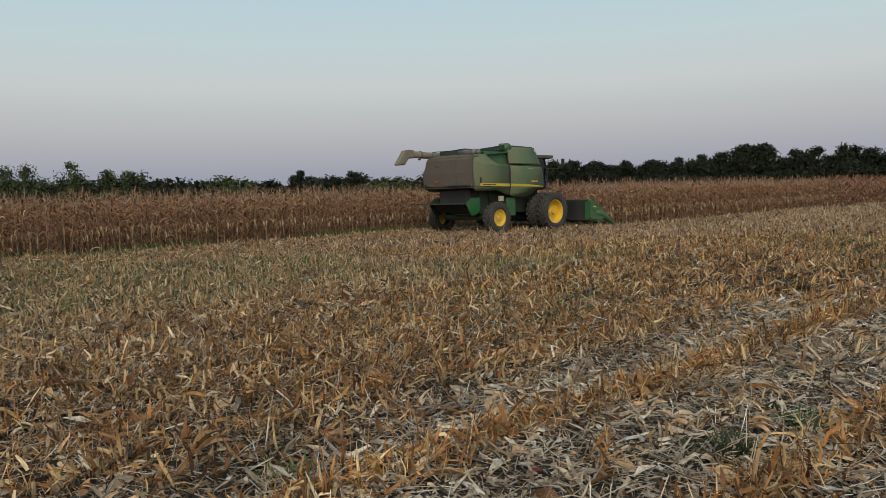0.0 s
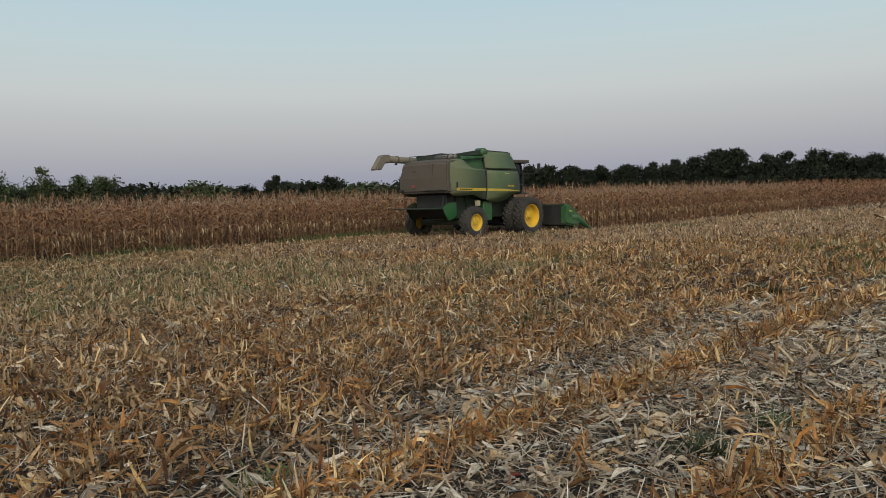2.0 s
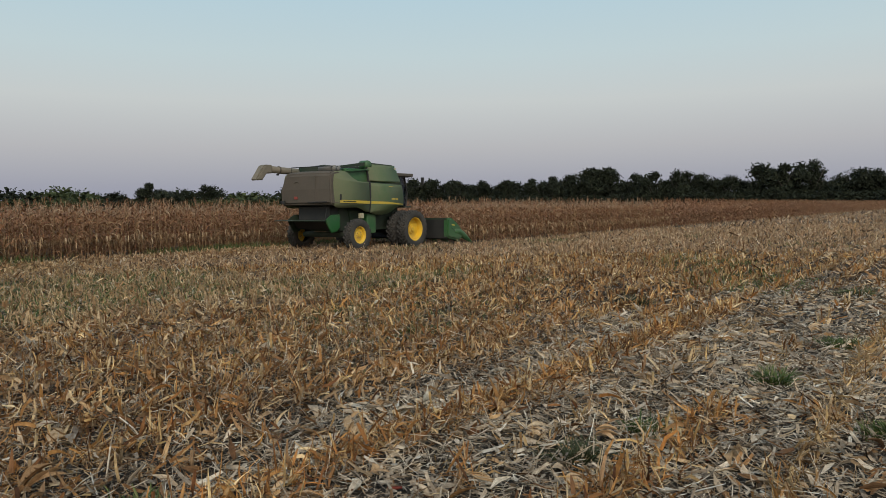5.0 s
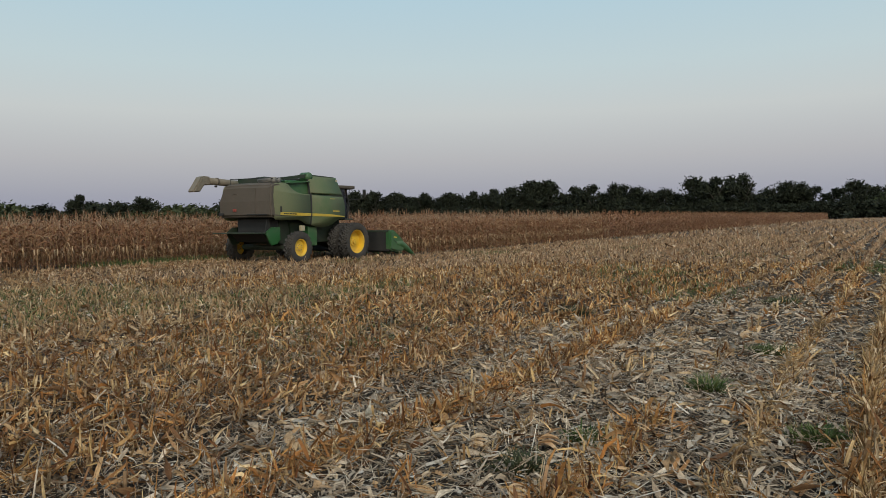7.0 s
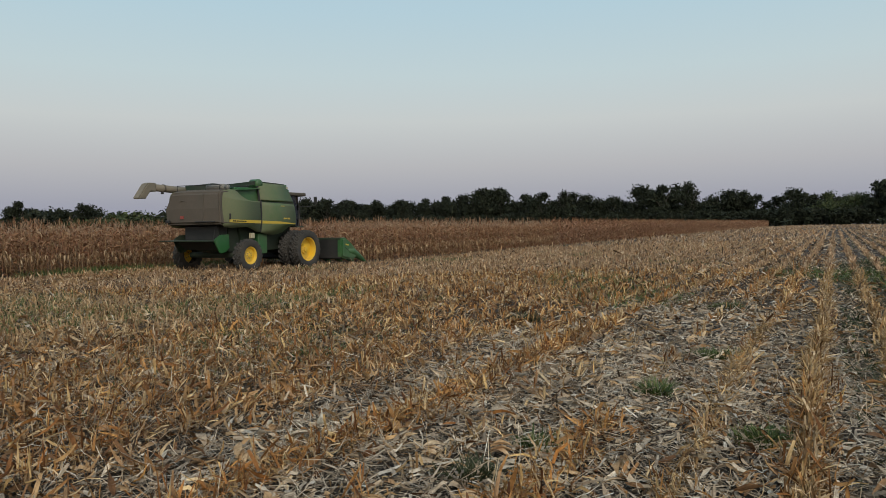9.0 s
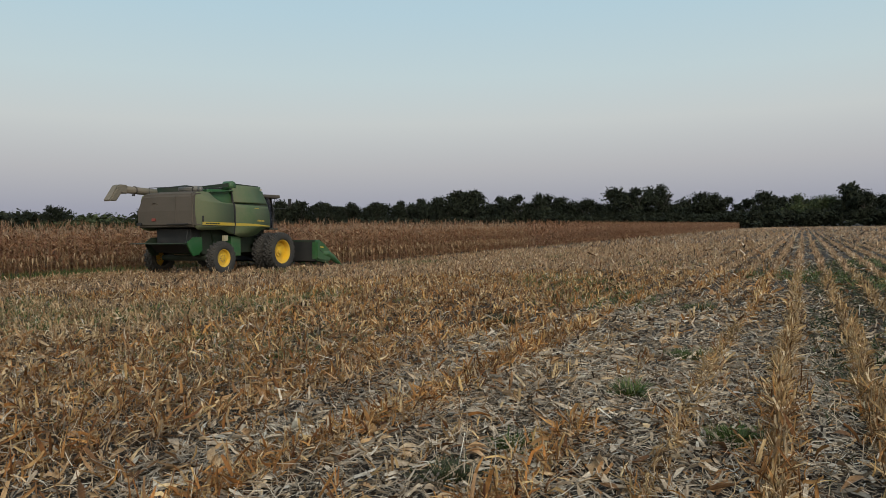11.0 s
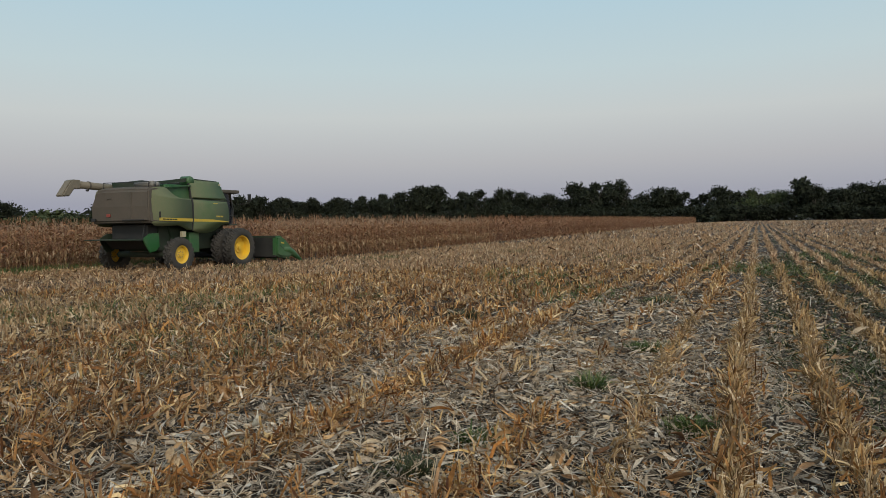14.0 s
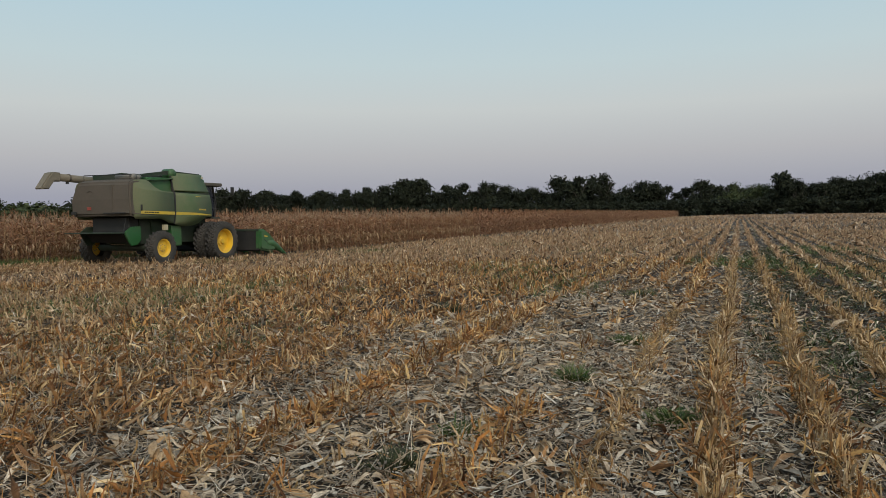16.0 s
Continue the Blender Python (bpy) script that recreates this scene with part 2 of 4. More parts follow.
def strips(p, az, el, bend, length, width, roll=0.0, seg=2, base=0.6, tip=0.25, twist=0.0):
    """Bent, tapered blades: foot, heading, rise, droop, length, width and turn of each."""
    p = np.asarray(p, float)
    k = len(p)
    az, el, bend, length, width, roll, twist = (np.broadcast_to(np.asarray(v, float), k) for v in (az, el, bend, length, width, roll, twist))
    flat = np.stack([np.cos(az), np.sin(az), 0 * az], 1)
    across = np.stack([-np.sin(az), np.cos(az), 0 * az], 1)
    up = np.array([0, 0, 1.0])
    at, rows = p.copy(), []
    for i in range(seg + 1):
        s = i / seg
        pitch = el - bend * s
        nrm = -np.sin(pitch)[:, None] * flat + np.cos(pitch)[:, None] * up
        turn = roll + twist * s
        side = np.cos(turn)[:, None] * across + np.sin(turn)[:, None] * nrm
        w = 0.5 * width * np.interp(s, [0, 0.35, 1], [base, 1, tip])
        rows += [at - side * w[:, None], at + side * w[:, None]]
        mid = el - bend * (s + 0.5 / seg)
        at = at + (np.cos(mid)[:, None] * flat + np.sin(mid)[:, None] * up) * (length / seg)[:, None]
    verts = np.stack(rows, 1).reshape(-1, 3)
    verts = np.concatenate([verts, fibres(k, seg, [-0.5, 0.5], width, length)], 1)
    one = np.array([[2 * i, 2 * i + 1, 2 * i + 3, 2 * i + 2] for i in range(seg)])
    quads = (one[None] + (np.arange(k) * 2 * (seg + 1))[:, None, None]).reshape(-1, 4)
    return verts, quads


def cupped(p, az, el, bend, length, width, cup, roll=0.0, seg=5, base=0.3, tip=0.1, twist=0.0):
    """Husks: blades whose two halves are folded up along the midrib."""
    p = np.asarray(p, float)
    k = len(p)
    az, el, bend, length, width, cup, roll, twist = (np.broadcast_to(np.asarray(v, float), k) for v in (az, el, bend, length, width, cup, roll, twist))
    flat = np.stack([np.cos(az), np.sin(az), 0 * az], 1)
    across = np.stack([-np.sin(az), np.cos(az), 0 * az], 1)
    up = np.array([0, 0, 1.0])
    at, rows = p.copy(), []
    for i in range(seg + 1):
        s = i / seg
        pitch = el - bend * s
        nrm = -np.sin(pitch)[:, None] * flat + np.cos(pitch)[:, None] * up
        w = (0.5 * width * np.interp(s, [0, 0.4, 1], [base, 1, tip]))[:, None]
        for sign in (-1, 0, 1):
            t = roll + twist * s + sign * cup
            side = np.cos(t)[:, None] * across + np.sin(t)[:, None] * nrm
            rows.append(at + sign * side * w)
        mid = el - bend * (s + 0.5 / seg)
        at = at + (np.cos(mid)[:, None] * flat + np.sin(mid)[:, None] * up) * (length / seg)[:, None]
    verts = np.stack(rows, 1).reshape(-1, 3)
    verts = np.concatenate([verts, fibres(k, seg, [-0.5, 0.0, 0.5], width, length)], 1)
    one = np.array([[3 * i + j, 3 * i + j + 1, 3 * i + j + 4, 3 * i + j + 3] for i in range(seg) for j in (0, 1)])
    return verts, (one[None] + (np.arange(k) * 3 * (seg + 1))[:, None, None]).reshape(-1, 4)


def prisms(a, b, ra, rb):
    """Six-sided stalks from a to b, closed on top."""
    a, b = np.asarray(a, float), np.asarray(b, float)
    k = len(a)
    ra, rb = (np.broadcast_to(np.asarray(v, float), k) for v in (ra, rb))
    d = (b - a) / np.linalg.norm(b - a, axis=1, keepdims=True)
    ref = np.where(np.abs(d[:, 2:3]) > 0.9, [[1.0, 0, 0]], [[0, 0, 1.0]])
    u = np.cross(d, ref)
    u /= np.linalg.norm(u, axis=1, keepdims=True)
    v = np.cross(d, u)
    ring = [(math.cos(t * math.pi / 3), math.sin(t * math.pi / 3)) for t in range(6)]
    low = [a + ra[:, None] * (c * u + s * v) for c, s in ring]
    high = [b + rb[:, None] * (c * u + s * v) for c, s in ring]
    verts = np.stack(low + high, 1).reshape(-1, 3)
    round_ = np.tile(np.repeat([[0.0, 0.004, 0.008, 0.012, 0.008, 0.004] * 2], k, 0)[..., None], (1, 1, 1))
    along = np.repeat([[0.0] * 6 + [1.0] * 6], k, 0)[..., None] * np.linalg.norm(b - a, axis=1)[:, None, None]
    verts = np.concatenate([verts, np.concatenate([round_, along, np.arange(k)[:, None, None] % 97 * np.ones((1, 12, 1))], 2).reshape(-1, 3)], 1)
    one = [[i, (i + 1) % 6, 6 + (i + 1) % 6, 6 + i] for i in range(6)] + [[6, 7, 8, 9], [6, 9, 10, 11]]
    return verts, (np.array(one)[None] + (np.arange(k) * 12)[:, None, None]).reshape(-1, 4)


def joined(pieces):
    verts, quads, n = [], [], 0
    for v, q in pieces:
        verts.append(v)
        quads.append(q + n)
        n += len(v)
    return np.concatenate(verts), np.concatenate(quads)


def mesh_of(name, pieces, mat, smooth=True):
    v, q = joined(pieces)
    me = bpy.data.meshes.new(name)
    me.vertices.add(len(v))
    me.vertices.foreach_set("co", np.ascontiguousarray(v[:, :3], np.float32).ravel())
    me.loops.add(len(q) * 4)
    me.loops.foreach_set("vertex_index", q.astype(np.int32).ravel())
    me.polygons.add(len(q))
    me.polygons.foreach_set("loop_start", np.arange(0, len(q) * 4, 4, dtype=np.int32))
    me.polygons.foreach_set("use_smooth", np.full(len(q), smooth))
    me.update(calc_edges=True)
    if v.shape[1] == 6:
        me.attributes.new("fibre", "FLOAT_VECTOR", "POINT").data.foreach_set("vector", np.ascontiguousarray(v[:, 3:], np.float32).ravel())
    me.materials.append(mat)
    return me


def stuff(name, pieces, mat, label, category):
    return tagged(new(name, mesh_of(name, pieces, mat)), label, category, kind="stuff")


def part(name, bm, mat, parent, label="", smooth=False):
    me = bpy.data.meshes.new(name)
    bmesh.ops.recalc_face_normals(bm, faces=bm.faces)
    bm.to_mesh(me)
    bm.free()
    me.materials.append(mat)
    if smooth:
        me.polygons.foreach_set("use_smooth", [True] * len(me.polygons))
    ob = new(name, me)
    ob.parent = parent
    if label:
        ob["label"] = label
    return ob


def piece(name, pieces, mat, parent, label=""):
    ob = new(name, mesh_of(name, pieces, mat))
    ob.parent = parent
    if label:
        ob["label"] = label
    return ob


def ground_z(x, y):
    """The field falls away gently towards the standing corn."""
    x, y = np.asarray(x, float), np.asarray(y, float)
    s = np.clip((-x - 6.0) / 13.0, 0, 1)
    near = np.exp(-(x * x + y * y) / 900.0)
    swell = 0.018 * np.sin(x * 1.7 + 0.6 * np.sin(y * 0.9)) + 0.015 * np.sin(y * 1.3 + x * 0.7)
    return -0.33 * s * s * (3 - 2 * s) + near * swell


# ---- ground ----
ROW0, PITCH_X = -0.15, 0.70          # one stubble row and the distance between rows
CORN_EDGE, CUT_EDGE, FIELD_END = -20.9, -28.1, 290.0
HEADER_FRONT = 30.5


def ground():
    far = np.array([60, 90, 140, 220, 350, 600, 1000, 1800, 3000.0])
    xs = np.concatenate([-far[::-1], np.arange(-45, 15.01, 0.3), far[1:] - 40])
    ys = np.concatenate([-far[::-1], np.arange(-12, 45.01, 0.3), far])
    X, Y = np.meshgrid(xs, ys, indexing="ij")
    v = np.stack([X, Y, ground_z(X, Y)], -1).reshape(-1, 3)
    i, j = np.meshgrid(np.arange(len(xs) - 1), np.arange(len(ys) - 1), indexing="ij")
    a = (i * len(ys) + j).ravel()
    q = np.stack([a, a + len(ys), a + len(ys) + 1, a + 1], 1)
    tagged(new("ground", mesh_of("ground", [(v, q)], SOIL)), "grey-brown field soil covered with pale chopped corn residue", "ground", kind="structure")


ground()

# ---- far trees ----


def crown_quads(r, h, count, leaf, seed, ragged=1.0):
    """Leaf clumps over a heap of lobes: an uneven crown with gaps."""
    g = np.random.default_rng(seed)
    lobes = int(13 + 5 * g.random())
    c = np.stack([g.normal(0, 0.42 * r, lobes), g.normal(0, 0.42 * r, lobes), h * (0.16 + 0.70 * g.random(lobes))], 1)
    size = r * (0.42 + 0.26 * g.random(lobes)) * (1.15 - 0.5 * np.abs(c[:, 2] / h - 0.5))
    c[:, 2] = np.minimum(c[:, 2], h - size * 0.75)
    c[0] = (0, 0, h - size[0] * 0.85)
    k = g.integers(0, lobes, count)
    d = g.normal(size=(count, 3))
    d /= np.linalg.norm(d, axis=1, keepdims=True)
    heart = g.random(count) < 0.3
    rad = size[k] * np.where(heart, 0.15 + 0.55 * g.random(count), 0.66 + 0.34 * g.random(count) * ragged)
    p = c[k] + d * rad[:, None] * np.array([1, 1, 0.82])
    p[:, 2] = np.maximum(p[:, 2], 0.03 * h * g.random(count))
    n = len(p)
    leaf = leaf * np.where(heart, 2.4, 1.0)
    return strips(p, g.random(n) * 6.3, (g.random(n) - 0.5) * 2.4, g.normal(0, 0.6, n), leaf * (0.45 + 0.55 * g.random(n)), leaf * (0.5 + 0.5 * g.random(n)), g.random(n) * 3.1, 1, 0.6, 0.5)


def tree(seed, r, h, mat, label, count=800, leaf=0.75, ragged=1.0):
    g = np.random.default_rng(seed)
    root = tagged(new("tree"), label, "tree", "trees along the field's end")
    limbs = [((0, 0, -0.3), (0.1, 0.05, h * 0.45), 0.028 * h, 0.018 * h)]
    for _ in range(6):
        a, z = g.random() * 6.3, h * (0.2 + 0.25 * g.random())
        limbs.append(((0.03, 0.02, z), (math.cos(a) * r * 0.6, math.sin(a) * r * 0.6, z + h * (0.2 + 0.25 * g.random())), 0.012 * h, 0.004 * h))
    low, high, ra, rb = zip(*limbs)
    piece("trunk", [prisms(low, high, ra, rb)], BARK, root, "dark trunk with spreading limbs")
    piece("crown", [crown_quads(r, h, count, leaf, seed, ragged)], mat, root)
    return root


def place(az, dist):
    a = radians(az)
    return -math.sin(a) * dist, math.cos(a) * dist


def standing(proto, az, dist, height, base_h, turn, wide=1.0):
    x, y = place(az, dist)
    s = height / base_h
    m = Matrix.Translation((x, y, float(ground_z(x, y)) - 0.05)) @ Matrix.Rotation(turn, 4, "Z") @ Matrix.Diagonal((s * wide, s * wide, s, 1))
    return m


def copy_scaled(ob, m):
    """A copy whose size comes from the pose alone."""
    return copy_thing(ob, m @ Matrix.Diagonal((*[1 / s for s in ob.scale], 1)))


# skyline: bearing left of the rows and rise of the tree tops, degrees
TALL = [(43.4, 2.35), (42.0, 2.5), (40.6, 2.5), (38.9, 2.4), (37.4, 2.25), (35.6, 2.15), (33.5, 2.1), (31.4, 2.1), (29.6, 2.2), (28.0, 2.35), (26.3, 2.6),
        (24.9, 2.95), (23.7, 2.95), (21.8, 2.5), (20.4, 2.62), (18.8, 2.65), (16.9, 2.42), (15.2, 2.22), (13.2, 3.05), (11.5, 2.92),
        (9.6, 3.1), (7.2, 2.5), (5.9, 2.4), (2.7, 2.46), (0.3, 2.15), (-1.4, 1.97), (-2.9, 2.7), (-3.8, 2.25), (-5.3, 1.95), (-6.9, 2.35), (-8.3, 2.6), (-10.0, 2.4), (-12.0, 2.5)]
LOWER = [(82.0, 2.6), (80.0, 2.4), (78.2, 2.75), (77.0, 2.85), (74.3, 2.95), (72.0, 2.45), (70.6, 2.3), (68.9, 1.5), (67.4, 1.6), (65.6, 1.5),
         (64.2, 1.78), (62.6, 1.5), (61.0, 1.4), (58.4, 2.08), (57.0, 1.5), (55.6, 1.6), (54.0, 1.98), (52.4, 1.4), (50.5, 1.38), (48.2, 1.62), (46.8, 1.4), (45.6, 1.52)]


def treeline():
    g = random.Random(3)
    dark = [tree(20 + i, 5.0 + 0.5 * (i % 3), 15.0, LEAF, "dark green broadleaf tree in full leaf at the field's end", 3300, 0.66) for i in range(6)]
    light = [tree(40 + i, 4.2 + 0.5 * (i % 2), 11.0, LEAF_LIGHT, "mid-green broadleaf tree with an open ragged crown", 2200, 0.42, 1.1) for i in range(4)]
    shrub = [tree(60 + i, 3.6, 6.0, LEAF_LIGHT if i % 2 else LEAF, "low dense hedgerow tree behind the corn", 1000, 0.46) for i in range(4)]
    made = []
    for az, el in TALL:
        dist = 318.0 / math.cos(radians(az)) + g.uniform(-6, 10)
        h = dist * math.tan(radians(el)) + 1.85
        proto = dark if az > 3.5 or az < -2 or g.random() > 0.6 else light
        k = g.randrange(len(proto))
        made.append((proto[k], az, dist, h, 11.0 if proto is light else 15.0, g.uniform(0, 6.3), 1.0))
    for az, el in LOWER:
        dist = 235.0 + g.uniform(-12, 12)
        h = dist * math.tan(radians(el)) + 1.85
        tall = el > 1.9
        proto = light if tall and az > 60 else dark if tall else shrub
        made.append((proto[g.randrange(len(proto))], az, dist, h, {id(light): 11.0, id(dark): 15.0, id(shrub): 6.0}[id(proto)], g.uniform(0, 6.3), 0.95 if tall else 1.5))
    az = -14.0
    while az < 83.0:                      # the wood's lower body behind and between
        right = az < 45
        dist = (330.0 / math.cos(radians(az)) if right else 250.0) + g.uniform(0, 22)
        rise = g.uniform(1.5, 2.05) if right else g.uniform(1.3, 1.75) if az > 69 else g.uniform(0.9, 1.2)
        if 3.9 < az < 5.2:
            rise = 1.0
        h = dist * math.tan(radians(rise)) + 1.85
        proto = dark if right else shrub
        made.append((proto[g.randrange(len(proto))], az, dist, h, 15.0 if right else 6.0, g.uniform(0, 6.3), 1.5))
        az += g.uniform(0.85, 1.25)
    az = -14.0
    while az < 83.0:                      # bushes along the wood's foot
        right = az < 45
        dist = (308.0 / math.cos(radians(az)) if right else 222.0) + g.uniform(0, 5)
        h = dist * math.tan(radians(g.uniform(0.55, 1.0))) + 1.85
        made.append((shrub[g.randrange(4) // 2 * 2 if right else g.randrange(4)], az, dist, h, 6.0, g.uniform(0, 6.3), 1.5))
        az += g.uniform(0.6, 0.85)
    used = set()
    for proto, az, dist, h, base_h, turn, wide in made:
        m = standing(proto, az, dist, h, base_h, turn, wide)
        if proto in used:
            copy_scaled(proto, m)
        else:
            used.add(proto)
            proto.matrix_basis = m.copy()
    for proto in (*dark, *light, *shrub):
        if proto not in used:
            proto.matrix_basis = standing(proto, 84.0 + len(used), 260.0, base_h, base_h, 0.0)


treeline()

# ---- standing corn ----


def corn_parts(seed, full=True):
    """One dry plant, foot at the origin: stalk, leaves, ear, tassel."""
    g = np.random.default_rng(seed)
    h = 1.92 + 0.12 * g.normal()
    lean = g.normal(0, 0.05, 2)
    top = np.array([lean[0] * h, lean[1] * h, h])
    stalk = [prisms([(0, 0, -0.05), top * 0.5], [top * 0.5, top], [0.014, 0.011], [0.011, 0.005])]
    count = 12 if full else 9
    t = np.clip(np.linspace(0.06, 0.92, count) + g.normal(0, 0.03, count), 0.04, 0.95) if full else np.linspace(0.05, 0.92, count)
    side = (np.arange(count) % 2) * math.pi + g.random() * 3.1 + g.normal(0, 0.5, count)
    leaves = [strips(top[None] * t[i], side[i], 1.25 - 0.4 * g.random(), 2.45 + 0.35 * g.normal(), (0.36 + 0.34 * g.random()), (0.03 + 0.03 * g.random()) * (1.0 if full else 1.5), g.normal(0, 0.5), 5 if full else 2, 0.9, 0.15) for i in range(count)]
    te = 0.34 + 0.16 * g.random()
    a = g.random(5) * 6.3
    ear = [strips(np.repeat(top[None] * te, 5, 0) + 0.012 * np.stack([np.cos(a), np.sin(a), 0 * a], 1), a, -0.7 - 0.5 * g.random(5), 0.7, 0.22 + 0.06 * g.random(5), 0.055, 0.1, 3, 0.6, 0.2)]
    a = g.random(5) * 6.3
    tassel = [strips(np.repeat(top[None] * 0.985, 5, 0), a, 1.45 - 0.4 * g.random(5), 0.4 * g.random(5), 0.18 + 0.14 * g.random(5), 0.012, 0.0, 2, 0.8, 0.5)]
    return stalk, leaves, ear, tassel


def corn_plant(seed):
    stalk, leaves, ear, tassel = corn_parts(seed)
    root = tagged(new("corn_plant"), "dry brown standing corn plant with hanging leaves", "corn plant", "standing corn along the cut edge")
    piece("stalk", stalk, CORNSTALK, root)
    for lf in leaves:
        piece("leaf", [lf], CORN, root)
    piece("ear", ear, EAR, root, "pale husk-wrapped ear")
    piece("tassel", tassel, TASSEL, root)
    return root


def scattered(models, xy, seed, wide=1.0):
    """Copies of models (verts, quads) at the places xy, turned and scaled, in few arrays."""
    g = np.random.default_rng(seed)
    pick = g.integers(0, len(models), len(xy))
    out = []
    for k, (v, q) in enumerate(models):
        at = xy[pick == k]
        n = len(at)
        if not n:
            continue
        a, s = g.random(n) * 6.3, 0.92 + 0.16 * g.random(n)
        c, d = np.cos(a)[:, None], np.sin(a)[:, None]
        x = (v[None, :, 0] * c - v[None, :, 1] * d) * s[:, None] * wide + at[:, :1]
        y = (v[None, :, 0] * d + v[None, :, 1] * c) * s[:, None] * wide + at[:, 1:]
        z = v[None, :, 2] * s[:, None] + ground_z(at[:, 0], at[:, 1])[:, None]
        out.append((np.concatenate([np.stack([x, y, z], -1).reshape(-1, 3), np.tile(v[:, 3:], (n, 1))], 1), (q[None] + (np.arange(n) * len(v))[:, None, None]).reshape(-1, 4)))
    return out


def corn_rows(first, rows, y0, y1, step, g):
    xs = first - PITCH_X * np.arange(rows)
    ys = np.arange(y0, y1, step)
    X, Y = np.meshgrid(xs, ys, indexing="ij")
    xy = np.stack([X, Y], -1).reshape(-1, 2)
    return xy + g.normal(0, 1, xy.shape) * [0.035, step * 0.25]


def corn_field():
    g = np.random.default_rng(11)
    protos = [corn_plant(100 + i) for i in range(8)]
    near = np.concatenate([corn_rows(CUT_EDGE - 0.4, 1, 5.0, 34.0, 0.19, g), corn_rows(CORN_EDGE - 0.4, 1, HEADER_FRONT + 0.3, 42.0, 0.19, g)])
    for i, (x, y) in enumerate(near):
        m = Matrix.Translation((x, y, float(ground_z(x, y)))) @ Matrix.Rotation(g.random() * 6.3, 4, "Z")
        if i < 8:
            protos[i].matrix_basis = m
        else:
            copy_thing(protos[i % 8], m)
    full, plain, ears, stems, tops, far_tops = [], [], [], [], [], []
    for i in range(10):
        stalk, leaves, ear, tassel = corn_parts(140 + i)
        full.append(joined(leaves))
        tops.append(joined(tassel))
        ears.append(joined(ear))
        stems.append(joined(stalk))
    for i in range(10):
        stalk, leaves, ear, tassel = corn_parts(160 + i, False)
        plain.append(joined([strips([(0, 0, 0)], 0, 1.55, 0.05, 1.9, 0.022, 1.5, 1), *leaves]))
        far_tops.append(joined(tassel))
    near = np.concatenate([corn_rows(CUT_EDGE - 0.4 - PITCH_X, 4, 3.0, 50.0, 0.18, g), corn_rows(CORN_EDGE - 0.4 - PITCH_X, 3, HEADER_FRONT + 0.3, 60.0, 0.18, g),
                           corn_rows(CORN_EDGE - 0.4, 1, 42.0, 60.0, 0.19, g), corn_rows(CUT_EDGE - 0.4, 1, -6.0, 5.0, 0.19, g)])
    stuff("standing_corn", scattered(full, near, 51), CORN, "dense rows of dry brown standing corn", "corn")
    stuff("corn_ears", scattered(ears, near, 51), EAR, "pale husk-wrapped ears on the standing corn", "corn ears")
    stuff("corn_tassels", scattered(tops, near, 51), TASSEL, "pale dry tassels on top of the standing corn", "corn tassels")
    stuff("corn_stalks", scattered(stems, near, 51), CORNSTALK, "dry tan corn stalks", "corn stalks")
    away = np.concatenate([corn_rows(CORN_EDGE - 0.4, 5, 60.0, 130.0, 0.2, g), corn_rows(CORN_EDGE - 0.4, 4, 130.0, FIELD_END, 0.3, g),
                           corn_rows(CORN_EDGE - 0.4 - 4 * PITCH_X, 4, HEADER_FRONT + 0.3, 60.0, 0.25, g), corn_rows(CUT_EDGE - 0.4 - 5 * PITCH_X, 7, -4.0, 60.0, 0.22, g)])
    stuff("standing_corn", scattered(plain, away, 52), CORN, "long field edge of dry brown standing corn", "corn")
    stuff("corn_tassels", scattered(far_tops, away, 52), CORN, "brown dry tassels along the far corn edge", "corn tassels")
    stuff("corn_ears", scattered([joined([strips([(0, 0, 0.5 + 0.09 * k)], 0.9 * k, -0.6 - 0.12 * (k % 3), 0.4, 0.26, 0.07, 0.2, 1)]) for k in range(7)], away[::4], 53), EAR, "pale ears along the far corn edge", "corn ears")
    xy = np.stack([CUT_EDGE - 10 - 190 * g.random(9000), -20 + 305 * g.random(9000)], 1)
    light = [joined([strips([(0, 0, 0), (0.1, 0, 0), (0, 0.1, 0.2)], [0, 2, 4], 1.4, 0.6, 1.9, 0.3, [0, 1, 2], 2)]) for i in range(2)]
    stuff("standing_corn", scattered(light, xy, 54), CORN, "brown corn field stretching away to the trees", "corn")
    # weeds and grass along the foot of the corn
    n = 9000
    x = CUT_EDGE + 0.1 + np.abs(g.normal(0, 0.35, n)) - 0.5 * g.random(n)
    y = 2 + 45 * g.random(n)
    keep = np.sin(y * 0.7) + np.sin(y * 0.31 + 1) + 0.8 * g.normal(size=n) > 0.0
    p = np.stack([x, y, ground_z(x, y)], 1)[keep]
    k = len(p)
    stuff("edge_weeds", [strips(p, g.random(k) * 6.3, 1.0 + 0.5 * g.random(k), 0.9 * g.random(k), 0.18 + 0.25 * g.random(k), 0.02, g.random(k), 2)], GREEN, "green weeds and grass at the corn's foot", "weeds")


corn_field()
# ---- combine harvester ----


def box_bm(x0, x1, y0, y1, z0, z1, bevel=0.0):
    bm = bmesh.new()
    bmesh.ops.create_cube(bm, size=1.0, matrix=Matrix.Translation(((x0 + x1) / 2, (y0 + y1) / 2, (z0 + z1) / 2)) @ Matrix.Diagonal((x1 - x0, y1 - y0, z1 - z0, 1)))
    if bevel:
        bmesh.ops.bevel(bm, geom=bm.edges[:], offset=bevel, segments=3, affect="EDGES", profile=0.6)
    return bm


